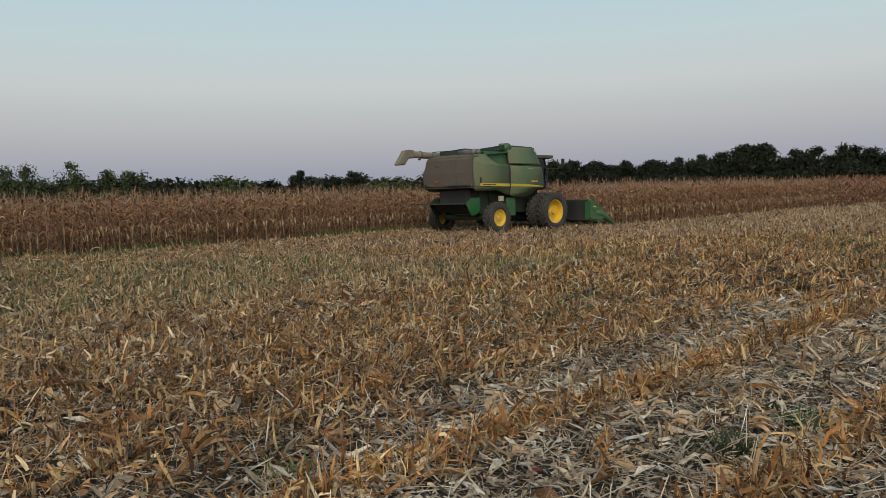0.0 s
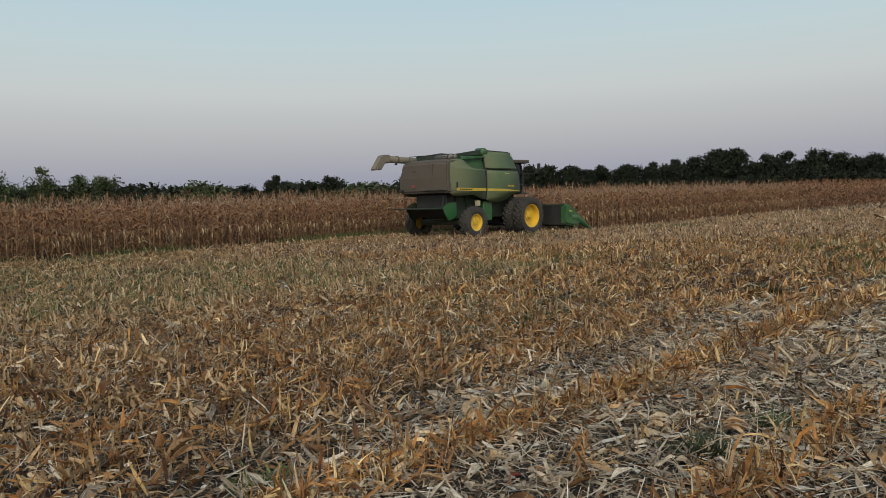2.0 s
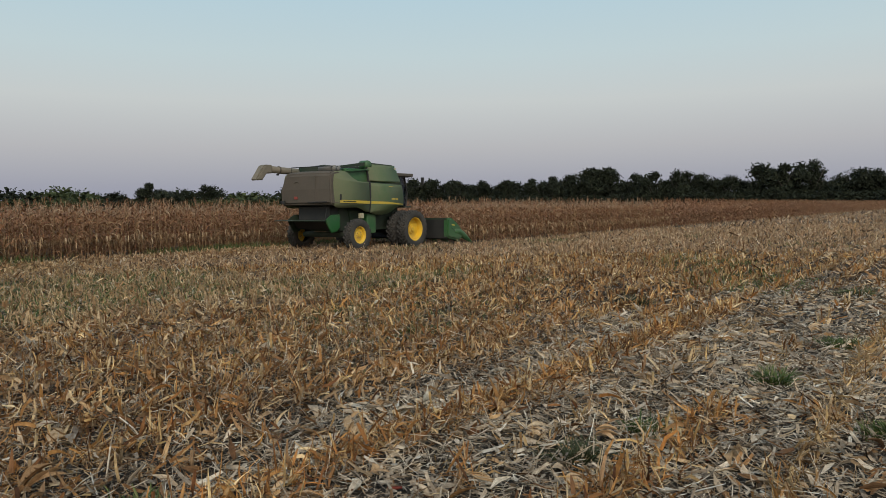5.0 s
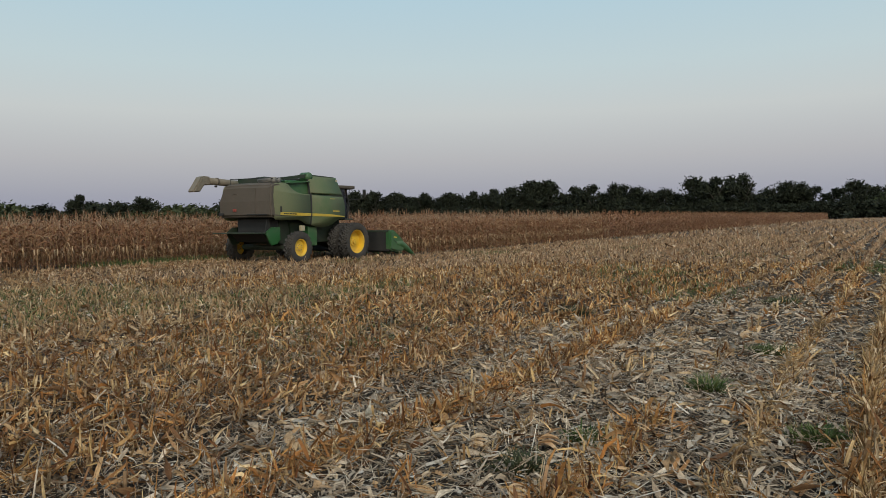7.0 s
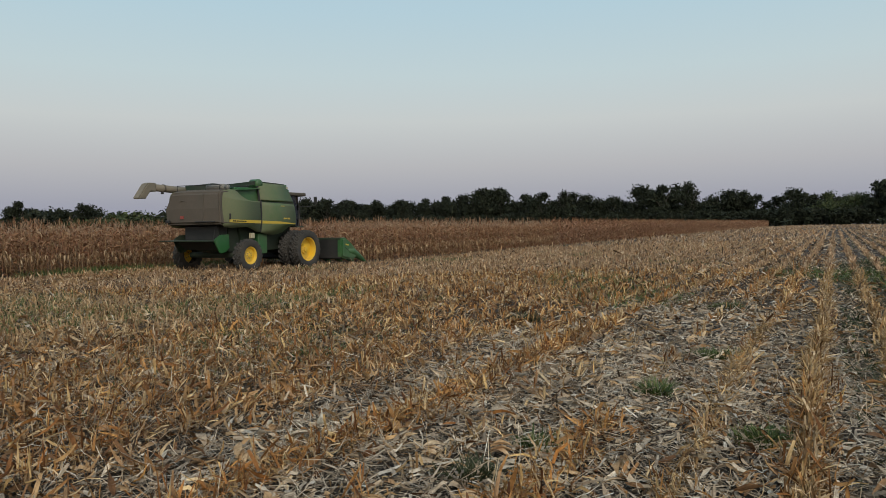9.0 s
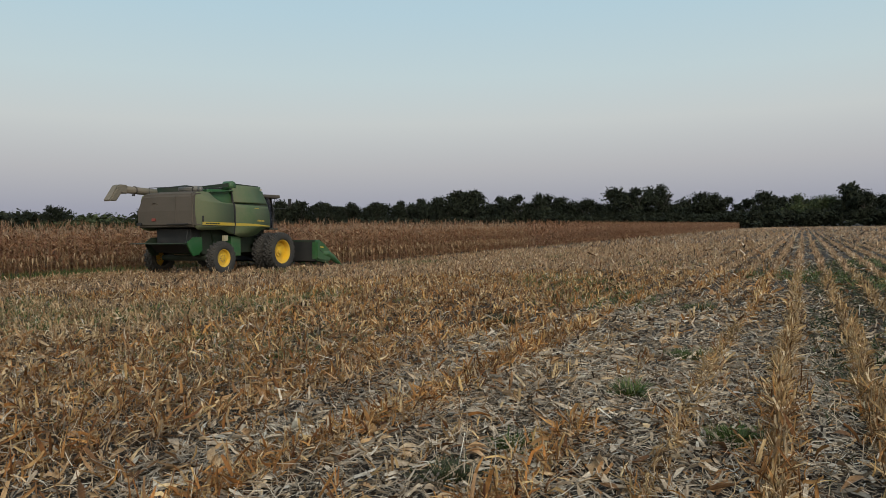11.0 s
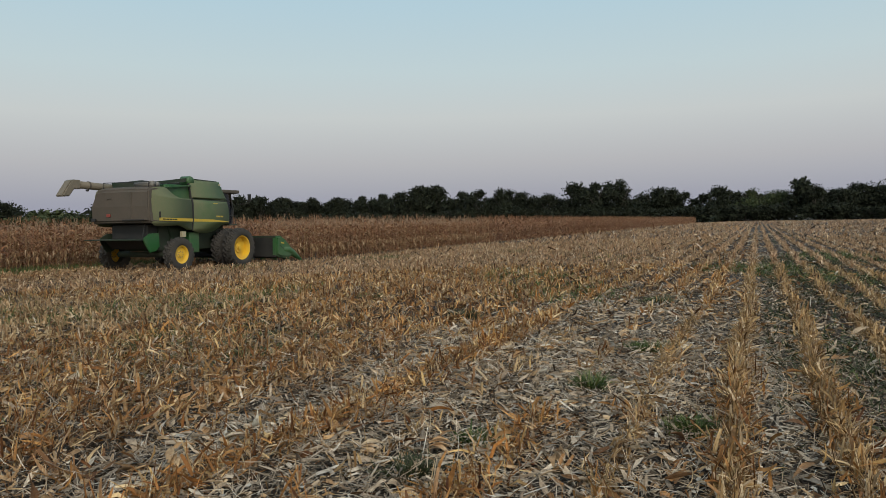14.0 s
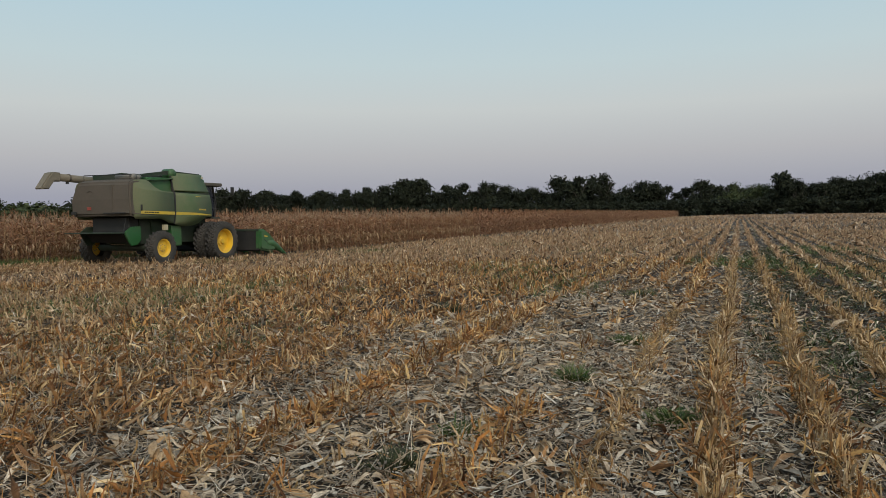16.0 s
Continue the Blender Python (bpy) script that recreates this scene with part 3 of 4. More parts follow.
def plate_bm(outline, x0, x1, bevel=0.015):
    """An outline in the side view (y, z), as thick as x0 to x1."""
    bm = bmesh.new()
    f = bm.faces.new([bm.verts.new((x0, y, z)) for y, z in outline])
    r = bmesh.ops.extrude_face_region(bm, geom=[f])
    bmesh.ops.translate(bm, vec=(x1 - x0, 0, 0), verts=[v for v in r["geom"] if isinstance(v, bmesh.types.BMVert)])
    bmesh.ops.recalc_face_normals(bm, faces=bm.faces)
    if bevel:
        bmesh.ops.bevel(bm, geom=[e for e in bm.edges if all(abs(v.co.x - x1) < 1e-5 for v in e.verts)], offset=bevel, segments=2, affect="EDGES")
    return bm


def bulged(bm, s):
    """Side panels curve in towards belly and roof; s is the side, +1 or -1."""
    for z in np.arange(1.65, 3.9, 0.15):
        bmesh.ops.bisect_plane(bm, geom=bm.verts[:] + bm.edges[:] + bm.faces[:], plane_co=(0, 0, z), plane_no=(0, 0, 1))
    for v in bm.verts:
        d = (v.co.z - 2.55) / 0.95
        v.co.x -= s * 0.10 * d * d
    return bm


def tube_bm(points, radii, sides=16, cap=True):
    bm = bmesh.new()
    rings = []
    pts = [Vector(p) for p in points]
    for i, p in enumerate(pts):
        d = (pts[min(i + 1, len(pts) - 1)] - pts[max(i - 1, 0)]).normalized()
        u = d.cross(Vector((1, 0, 0)) if abs(d.x) < 0.9 else Vector((0, 0, 1))).normalized()
        v = d.cross(u)
        rings.append([bm.verts.new(p + radii[i] * (math.cos(t) * u + math.sin(t) * v)) for t in [2 * math.pi * k / sides for k in range(sides)]])
    for a, b in zip(rings, rings[1:]):
        for k in range(sides):
            bm.faces.new((a[k], a[(k + 1) % sides], b[(k + 1) % sides], b[k]))
    if cap:
        bm.faces.new(rings[0])
        bm.faces.new(rings[-1])
    return bm


def lathe_bm(profile, sides=40):
    """Turned about the x axis: profile of (x, radius)."""
    bm = bmesh.new()
    rings = [[bm.verts.new((x, r * math.cos(t), r * math.sin(t))) for t in [2 * math.pi * k / sides for k in range(sides)]] for x, r in profile]
    for a, b in zip(rings, rings[1:]):
        for k in range(sides):
            bm.faces.new((a[k], a[(k + 1) % sides], b[(k + 1) % sides], b[k]))
    return bm


def wheel(root, x, y, z, radius, width, rim_r, out, dish, lugs):
    """Tyre with lugs; the rim's dished face looks along out (+1 or -1)."""
    w = width / 2
    hub = new("wheel")
    hub.parent = root
    hub.location = (x, y, z)
    bm = bmesh.new()
    steps = lugs * 6
    shape = [(-0.72, 0.0, 0), (-0.95, 0.2, 0), (-1.0, 0.5, 0), (-0.95, 0.82, 1), (-0.7, 0.9, 1), (-0.35, 0.91, 1), (-0.06, 0.92, 1), (0.06, 0.92, 1), (0.35, 0.91, 1), (0.7, 0.9, 1), (0.95, 0.82, 1), (1.0, 0.5, 0), (0.95, 0.2, 0), (0.72, 0.0, 0)]
    rings = []
    for f, share, tread in shape:
        ring = []
        for k in range(steps):
            phase = (k / 6 + abs(f) * 0.9 + (0.5 if f > 0 else 0)) % 1.0
            r = rim_r + (radius - 0.06 - rim_r) * share / 0.92 + (0.06 if tread and phase < 0.45 else 0)
            t = 2 * math.pi * k / steps
            ring.append(bm.verts.new((f * w, r * math.cos(t), r * math.sin(t))))
        rings.append(ring)
    for a, b in zip(rings, rings[1:]):
        for k in range(steps):
            bm.faces.new((a[k], a[(k + 1) % steps], b[(k + 1) % steps], b[k]))
    part("tyre", bm, RUBBER, hub, "worn black tractor tyre with chevron lugs")
    face = w * 0.72 * out
    d = -dish * out
    bm = lathe_bm([(face * 1.02, rim_r + 0.035), (face * 1.06, rim_r + 0.01), (face, rim_r - 0.02), (face + d * 0.5, rim_r - 0.05), (face + d, rim_r - 0.07), (face + d, rim_r * 0.45), (face + d * 0.75, rim_r * 0.4), (face + d * 0.75, 0.001)])
    rim = part("rim", bm, YELLOW, hub, "yellow painted steel rim", False)
    part("hub_cap", lathe_bm([(face + d * 0.75, rim_r * 0.24), (face + d * 0.4, rim_r * 0.22), (face + d * 0.35, 0.001)], 20), YELLOW, rim)
    for k in range(8):
        a = 2 * math.pi * k / 8
        bm = tube_bm([(face + d, 0, 0), (face + d - 0.04 * -out, 0, 0)], [0.022, 0.02], 8)
        part("bolt", bm, GREY, rim).location = (0, math.cos(a) * rim_r * 0.36, math.sin(a) * rim_r * 0.36)


def bars(name, root, x, y0, z0, slope, widths, height, gap, mat):
    """Writing too small to read: short bars."""
    y = y0
    for w in widths:
        part(name, bulged(plate_bm([(y, z0 + slope * (y - y0)), (y + w, z0 + slope * (y + w - y0)), (y + w, z0 + height + slope * (y + w - y0)), (y, z0 + height + slope * (y - y0))], x, x + 0.004, 0), 1), mat, root)
        y += w + gap


def combine(x, y, z):
    c = tagged(new("combine_harvester"), "dusty green combine harvester with yellow wheels cutting corn", "combine harvester")
    c.location = (x, y, z)
    W = 1.62
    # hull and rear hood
    part("chassis", box_bm(-0.95, 0.95, 0.9, 5.0, 0.85, 2.05, 0.05), DARKGREEN, c, "green steel underframe with its shade painted in")
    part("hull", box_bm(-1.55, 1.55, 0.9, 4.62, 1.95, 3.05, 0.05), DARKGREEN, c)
    bm = bmesh.new()
    ring = [(-0.02, 2.03, 1.61), (-0.16, 2.08, 1.60), (-0.19, 2.72, 1.60), (-0.14, 3.36, 1.57), (-0.02, 3.48, 1.53), (0.25, 3.52, 1.50), (1.05, 3.50, 1.50), (1.05, 2.0, 1.60)]
    sides = [[bm.verts.new((s * w * (0.84 if s < 0 and h > 2.9 else 1.0), u, h)) for u, h, w in ring] for s in (-1, 1)]
    mids = [[bm.verts.new((s * w * 0.45, u - (0.07 if u < 0.2 else 0), h + (0.02 if h > 3 else 0))) for u, h, w in ring] for s in (-1, 1)]
    cols = [sides[0], mids[0], mids[1], sides[1]]
    for a, b in zip(cols, cols[1:]):
        for i in range(len(ring)):
            bm.faces.new((a[i], a[(i + 1) % 8], b[(i + 1) % 8], b[i]))
    bm.faces.new(cols[0])
    bm.faces.new(cols[-1])
    bmesh.ops.recalc_face_normals(bm, faces=bm.faces)
    bmesh.ops.bevel(bm, geom=[e for e in bm.edges if e.calc_face_angle(0) > 0.5], offset=0.07, segments=3, affect="EDGES")
    hood = part("rear_hood", bm, DIRTY, c, "grey-brown dust-caked rear hood")
    part("hood_step", box_bm(0.25, 1.40, -0.29, -0.23, 2.14, 2.19, 0.015), BLACK, hood, "dark grab bar")
    part("hood_seam", box_bm(0.72, 0.75, -0.262, -0.22, 2.2, 3.3, 0.0), DIRTY, hood)
    part("reflector", box_bm(-0.62, -0.42, -0.285, -0.24, 2.30, 2.42, 0.01), RED, hood, "faded red reflector")
    part("tail_lamp", box_bm(-1.5, -1.25, -0.30, -0.22, 2.12, 2.25, 0.02), BLACK, hood)
    arch = [(1.0 - 0.9 + 0.16 * math.cos(t), -0.335, 3.0 + 0.07 * math.sin(t)) for t in [math.pi * k / 8 for k in range(9)]]
    part("grab_handle", tube_bm([(p[0] - 0.55, p[1] + 0.08, p[2]) for p in arch], [0.014] * 9, 8), DIRTY, hood)
    # side shields, both sides
    rear = [(0.03, 2.02), (0.0, 2.3), (0.0, 3.2), (0.05, 3.38), (0.2, 3.49), (0.55, 3.53), (0.8, 3.52), (0.95, 3.46), (1.1, 3.33), (1.3, 3.2), (1.55, 3.1), (1.85, 3.06), (2.27, 3.06), (2.30, 1.70), (2.05, 1.72), (1.8, 1.83), (1.5, 1.92), (0.4, 1.90), (0.15, 1.93)]
    front = [(2.36, 3.03), (3.4, 3.0), (4.56, 2.96), (4.64, 2.7), (4.70, 2.2), (4.70, 1.98), (4.45, 1.96), (4.15, 1.88), (3.85, 1.70), (3.55, 1.60), (3.2, 1.56), (2.8, 1.58), (2.38, 1.67)]
    tank = [(2.35, 3.115), (2.35, 3.90), (4.2, 3.86), (4.56, 3.045), (3.4, 3.075)]
    for s in (1, -1):
        a, b = s * (W - 0.06), s * W
        part("rear_shield", bulged(plate_bm(rear, a, b, 0.03), s), PAINT, c, "dusty faded green side shield", True)
        part("front_shield", bulged(plate_bm(front, a, b, 0.03), s), PAINT, c, "green side shield", True)
        part("tank_panel", bulged(plate_bm(tank, s * (W - 0.16), s * (W - 0.02), 0.02), s), PAINT, c, "", True)
        part("seam", bulged(box_bm(min(a, b) - 0.0, max(a, b) - 0.012, 2.285, 2.365, 1.7, 3.08), s), BLACK, c, "black rubber seam")
        part("tank_seam", bulged(box_bm(min(s * (W - 0.14), s * (W - 0.06)), max(s * (W - 0.14), s * (W - 0.06)), 2.30, 2.36, 3.05, 3.86), s), BLACK, c)
        e = s * (W + 0.002)
        f = s * (W + 0.007)
        part("stripe", bulged(plate_bm([(0.36, 2.13), (0.36, 2.255), (2.28, 2.205), (2.28, 2.075)], e, f, 0), s), STRIPE, c, "yellow stripe")
        part("stripe", bulged(plate_bm([(2.37, 2.075), (2.37, 2.20), (3.6, 2.16), (4.66, 2.06), (4.66, 2.035)], e, f, 0), s), STRIPE, c, "tapering yellow stripe")
        part("stripe_edge", bulged(plate_bm([(0.36, 2.10), (0.36, 2.12), (2.28, 2.066), (2.28, 2.048)], e, f, 0), s), BLACK, c)
        part("latch", bulged(box_bm(min(e, s * (W + 0.03)), max(e, s * (W + 0.03)), 0.33, 0.42, 2.25, 2.5, 0.012), s), BLACK, c, "black door latch")
    bars("marking", c, W + 0.009, 0.55, 2.165, -0.026, [0.1, 0.07, 0.12, 0.16, 0.1, 0.13], 0.05, 0.025, DARKGREEN)
    bars("marking", c, W + 0.003, 3.78, 2.27, -0.03, [0.07, 0.07, 0.07, 0.0001, 0.07, 0.07], 0.07, 0.02, STRIPE)
    bars("marking", c, W + 0.003, 3.6, 2.86, -0.01, [0.3], 0.025, 0.02, STRIPE)
    # grain tank
    part("grain_tank", box_bm(-1.5, 1.36, 0.95, 4.5, 3.0, 3.66, 0.05), DEEP, c, "bright green grain tank wall")
    part("tank_slope", plate_bm([(0.85, 3.50), (1.15, 3.62), (2.34, 3.66), (2.34, 3.60), (1.2, 3.5)], 1.30, 1.52, 0.02), DEEP, c)
    for s in (1, -1):
        part("tank_extension", plate_bm([(0.72, 3.66), (0.70, 3.76), (2.3, 3.97), (4.2, 3.90), (4.2, 3.82), (2.3, 3.8)], s * 1.28, s * 1.33, 0), DARKGREEN, c, "dark folding tank extension")
    part("tank_extension", box_bm(-1.28, 1.28, 0.70, 0.74, 3.55, 3.76), DARKGREEN, c)
    part("tank_extension", box_bm(-1.5, 1.42, 4.18, 4.24, 3.6, 3.86), DEEP, c)
    part("tank_hump", tube_bm([(0.95, 2.45, 3.86), (1.36, 2.45, 3.86), (1.44, 2.45, 3.86)], [0.2, 0.2, 0.16], 20), DEEP, c, "rounded green cross auger housing", True)
    part("tank_cover", box_bm(-1.25, 1.25, 2.4, 4.18, 3.74, 3.80, 0.01), BLACK, c)
    # engine deck
    part("air_cleaner", tube_bm([(0.4, 0.35, 3.64), (1.36, 0.35, 3.64)], [0.12, 0.12], 18), GREY, c, "grey air cleaner drum", True)
    part("air_cleaner", tube_bm([(0.5, 0.60, 3.63), (1.36, 0.60, 3.63)], [0.1, 0.1], 18), GREY, c, "", True)
    part("deck_rail", tube_bm([(1.3, 0.15, 3.5), (1.3, 0.15, 3.72), (-1.2, 0.15, 3.74), (-1.2, 0.15, 3.5)], [0.018] * 4, 8), BLACK, c)
    part("deck_rail", tube_bm([(1.3, 0.15, 3.7), (1.3, 1.0, 3.72)], [0.018] * 2, 8), BLACK, c)
    # unloading auger, folded back along the far side
    au = [(-1.5, 4.1, 3.45), (-1.52, 2.0, 3.55), (-1.55, 0.3, 3.60), (-1.57, -0.9, 3.66)]
    auger = part("unloading_auger", tube_bm(au, [0.155] * 4, 20), TUBE, c, "long dust-coloured unloading auger tube", True)
    part("spout", plate_bm([(-0.80, 3.47), (-0.80, 3.84), (-1.10, 3.85), (-1.26, 3.80), (-1.70, 3.20), (-1.66, 3.14), (-1.34, 3.16), (-1.10, 3.46)], -1.75, -1.39, 0.05), TUBE, auger, "bent flat-sided discharge spout")
    part("tube_clamp", tube_bm([(-1.556, -0.28, 3.64), (-1.557, -0.34, 3.645)], [0.17, 0.17], 20), DIRTY, auger)
    part("work_lamp", box_bm(-1.6, -1.5, -0.42, -0.32, 3.39, 3.47, 0.02), BLACK, auger)
    # cab
    cab = part("cab", box_bm(-0.95, 0.95, 4.62, 4.72, 1.9, 3.42, 0.02), DARKGREEN, c)
    part("cab_glass", plate_bm([(4.74, 1.95), (4.74, 3.4), (5.55, 3.4), (5.75, 2.6), (5.6, 1.95)], -0.92, 0.92, 0), GLASS, cab, "tinted cab glass")
    for s in (1, -1):
        part("pillar", tube_bm([(s * 0.94, 5.62, 1.95), (s * 0.94, 5.76, 2.6), (s * 0.94, 5.56, 3.42)], [0.035] * 3, 8), BLACK, cab)
    roof = part("cab_roof", box_bm(-1.15, 1.20, 4.66, 5.95, 3.40, 3.56, 0.06), DIRTY, cab, "dusty cab roof")
    part("roof_lamp", box_bm(0.75, 1.05, 5.70, 5.88, 3.38, 3.48, 0.02), BLACK, roof)
    part("seat", box_bm(-0.25, 0.25, 4.85, 5.3, 2.0, 2.75, 0.06), BLACK, cab)
    part("mirror_arm", tube_bm([(0.95, 5.6, 2.3), (0.98, 5.66, 2.9), (1.25, 6.2, 2.9), (1.45, 6.35, 2.96), (1.45, 6.35, 3.1)], [0.017] * 5, 8), BLACK, cab)
    part("mirror", box_bm(1.36, 1.54, 6.32, 6.38, 3.02, 3.38, 0.02), BLACK, cab, "black rear-view mirror")
    part("platform", box_bm(0.9, 1.62, 4.72, 5.2, 1.88, 1.95, 0.01), DARKGREEN, cab)
    part("handrail", tube_bm([(1.55, 5.15, 1.9), (1.55, 5.15, 2.35), (1.55, 4.78, 2.35)], [0.016] * 3, 8), BLACK, cab)
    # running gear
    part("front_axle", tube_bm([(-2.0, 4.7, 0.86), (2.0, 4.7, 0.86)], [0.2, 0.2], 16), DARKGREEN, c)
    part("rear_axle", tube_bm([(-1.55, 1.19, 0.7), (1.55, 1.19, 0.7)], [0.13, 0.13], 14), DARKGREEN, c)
    for s in (1, -1):
        wheel(c, s * 2.08, 4.7, 0.86, 0.90, 0.52, 0.545, s, 0.24, 22)
        wheel(c, s * 1.42, 4.7, 0.86, 0.90, 0.52, 0.545, s, 0.05, 22)
        wheel(c, s * 1.80, 1.19, 0.70, 0.72, 0.46, 0.37, s, 0.10, 18)
        part("fuel_tank", box_bm(min(s * 0.95, s * 1.35), max(s * 0.95, s * 1.35), 2.35, 2.95, 0.72, 1.62, 0.06), DEEP, c, "green side tank")
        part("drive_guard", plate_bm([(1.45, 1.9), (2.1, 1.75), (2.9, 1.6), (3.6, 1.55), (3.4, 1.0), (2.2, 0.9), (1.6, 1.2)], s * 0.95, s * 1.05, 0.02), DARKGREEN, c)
        # the far side gets the darker green, its shade put into the colour
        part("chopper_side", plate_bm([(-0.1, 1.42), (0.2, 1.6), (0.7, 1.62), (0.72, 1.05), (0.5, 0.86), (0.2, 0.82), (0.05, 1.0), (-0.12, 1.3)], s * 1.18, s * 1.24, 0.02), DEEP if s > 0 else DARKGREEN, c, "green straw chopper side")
    part("reservoir", box_bm(1.36, 1.50, 1.75, 1.98, 1.42, 1.66, 0.02), CREAM, c, "cream plastic bottle")
    # chopper and skirt are coloured black to give the shaded hollow below the hood
    part("chopper", box_bm(-1.0, 1.0, 0.3, 0.85, 1.0, 2.0, 0.08), BLACK, c, "straw chopper housing, its shade painted black")
    part("tailboard", box_bm(-1.35, 1.2, -0.8, 0.05, 1.34, 1.38, 0.01), DARKGREEN, c, "dark green spreader tailboard")
    part("tail_bracket", tube_bm([(1.1, -0.1, 1.36), (1.1, 0.1, 2.1)], [0.015] * 2, 8), BLACK, c)
    part("spreader_skirt", plate_bm([(-0.02, 1.32), (0.3, 1.32), (0.5, 0.95), (0.35, 0.95)], -1.05, 0.95, 0), BLACK, c, "spreader skirt, black for the shade under the tailboard")
    part("feeder_house", plate_bm([(4.6, 1.0), (4.8, 1.75), (6.3, 0.95), (6.3, 0.35)], -0.75, 0.75, 0.03), DARKGREEN, c)
    part("light_mark", box_bm(W - 0.05, W - 0.045 + 0.004, 4.02, 4.14, 3.68, 3.76), CREAM, c)
    return c


def corn_header(x, y, z):
    """Eight-row corn head; snouts between the rows."""
    h = tagged(new("corn_header"), "green eight-row corn header with pointed snouts", "corn header")
    h.location = (x, y, z)
    part("back_frame", box_bm(-3.0, 3.0, 6.22, 6.34, 0.35, 1.30, 0.03), BLACK, h, "dark dusty back sheet")
    part("trough", plate_bm([(6.34, 0.35), (6.34, 0.55), (6.6, 0.42), (7.0, 0.5), (7.05, 0.38), (6.6, 0.28)], -2.95, 2.95, 0), DARKGREEN, h)
    part("cross_auger", tube_bm([(-2.9, 6.68, 0.78), (2.9, 6.68, 0.78)], [0.2, 0.2], 16), DEEP, h, "", True)
    part("top_beam", box_bm(-3.0, 3.0, 6.2, 6.38, 1.26, 1.36, 0.02), DARKGREEN, h)
    for s in (1, -1):
        shield = part("end_shield", plate_bm([(6.2, 0.45), (6.22, 1.33), (6.55, 1.36), (6.95, 1.15), (7.35, 0.85), (7.5, 0.5), (7.35, 0.3), (6.9, 0.28), (6.4, 0.36)], s * 2.86, s * 3.12, 0.08), DEEP, h, "rounded green end shield")
        part("shield_seam", plate_bm([(6.45, 0.9), (6.95, 0.62), (7.42, 0.55), (7.42, 0.525), (6.95, 0.59), (6.45, 0.87)], s * 3.121, s * 3.126, 0), BLACK, shield)
        part("decal", plate_bm([(6.5, 1.0), (6.5, 1.06), (6.75, 1.02), (6.75, 0.96)], s * 3.121, s * 3.127, 0), STRIPE, shield)
    for k in range(9):
        u = -3.0 + 0.75 * k
        end = k in (0, 8)
        r = 0.2 if end else 0.24
        snout = part("snout", tube_bm([(u, 6.75, 0.72), (u, 7.2, 0.66), (u, 7.6, 0.48), (u, 8.0, 0.27), (u, 8.3, 0.12), (u, 8.42, 0.06)], [r * 0.8, r, r * 0.85, r * 0.6, r * 0.34, 0.03], 14), DEEP, h, "pointed green row snout", True)
        snout.scale = (0.9, 1, 1)
        snout.location.x = u * 0.1
    return h


combine(-24.05, 22.45, -0.33)
corn_header(-24.05, 22.45, -0.33)
# ---- stubble, straw and weeds ----


def wedge(g, count, r0, r1, a0=-13.0, a1=83.0):
    """Even scatter over the sector of the field before the viewer."""
    r = np.sqrt(r0 * r0 + (r1 * r1 - r0 * r0) * g.random(count))
    a = np.radians(a0 + (a1 - a0) * g.random(count))
    x, y = -np.sin(a) * r, np.cos(a) * r
    keep = (x > CUT_EDGE + 0.2) & ~((x < CORN_EDGE - 0.1) & (y > HEADER_FRONT))
    return x[keep], y[keep]


def row_offset(x):
    """Signed distance to the next stubble row."""
    return (x - ROW0 + PITCH_X / 2) % PITCH_X - PITCH_X / 2


def trampled(x, y):
    """1 on the flattened wheel way beside the viewer, 0 in the upright stubble."""
    x, y = np.asarray(x, float), np.asarray(y, float)
    left = -3.75 - 0.05 * y + 0.15 * np.sin(y * 1.1)
    return np.clip((x - left) / 0.35, 0, 1) * np.clip((-0.42 - x) / 0.2, 0, 1) * np.clip((17.5 - y) / 4, 0, 1)


def row_share(x, y):
    """How much of each row still stands."""
    k = np.round((x - ROW0) / PITCH_X)
    share = np.ones_like(x)
    near = np.clip((18 - y) / 6, 0, 1)
    for row, keep in ((-1, 0.35), (-2, 0.8), (-3, 0.10), (-4, 1.0), (-5, 0.12)):
        drop = near if row != -5 else np.clip((11 - y) / 4, 0, 1)
        share = np.where(k == row, 1 - (1 - keep) * drop, share)
    share = np.where((k == -2) & (y > 5.4) & (y < 16), 0.15, share)
    return share


def stub_sites(g, r0, r1, keep_share=1.0, step=0.17):
    xs = ROW0 + PITCH_X * np.arange(-40, 10 + int(r1 / 8))
    ys = np.arange(-12, r1, step)
    X, Y = np.meshgrid(xs, ys, indexing="ij")
    x, y = X.ravel(), Y.ravel()
    x = x + g.normal(0, 0.035, x.shape) + 0.04 * np.sin(y * 0.6 + x)
    y = y + g.normal(0, 0.06, y.shape)
    r, a = np.hypot(x, y), np.degrees(np.arctan2(-x, y))
    keep = (r >= r0) & (r < r1) & (((a > -13) & (a < 83)) | (r < 12)) & (x > CUT_EDGE + 0.2) & ~((x < CORN_EDGE - 0.1) & (y > HEADER_FRONT))
    keep &= g.random(len(x)) < keep_share * row_share(x, y)
    return x[keep], y[keep]


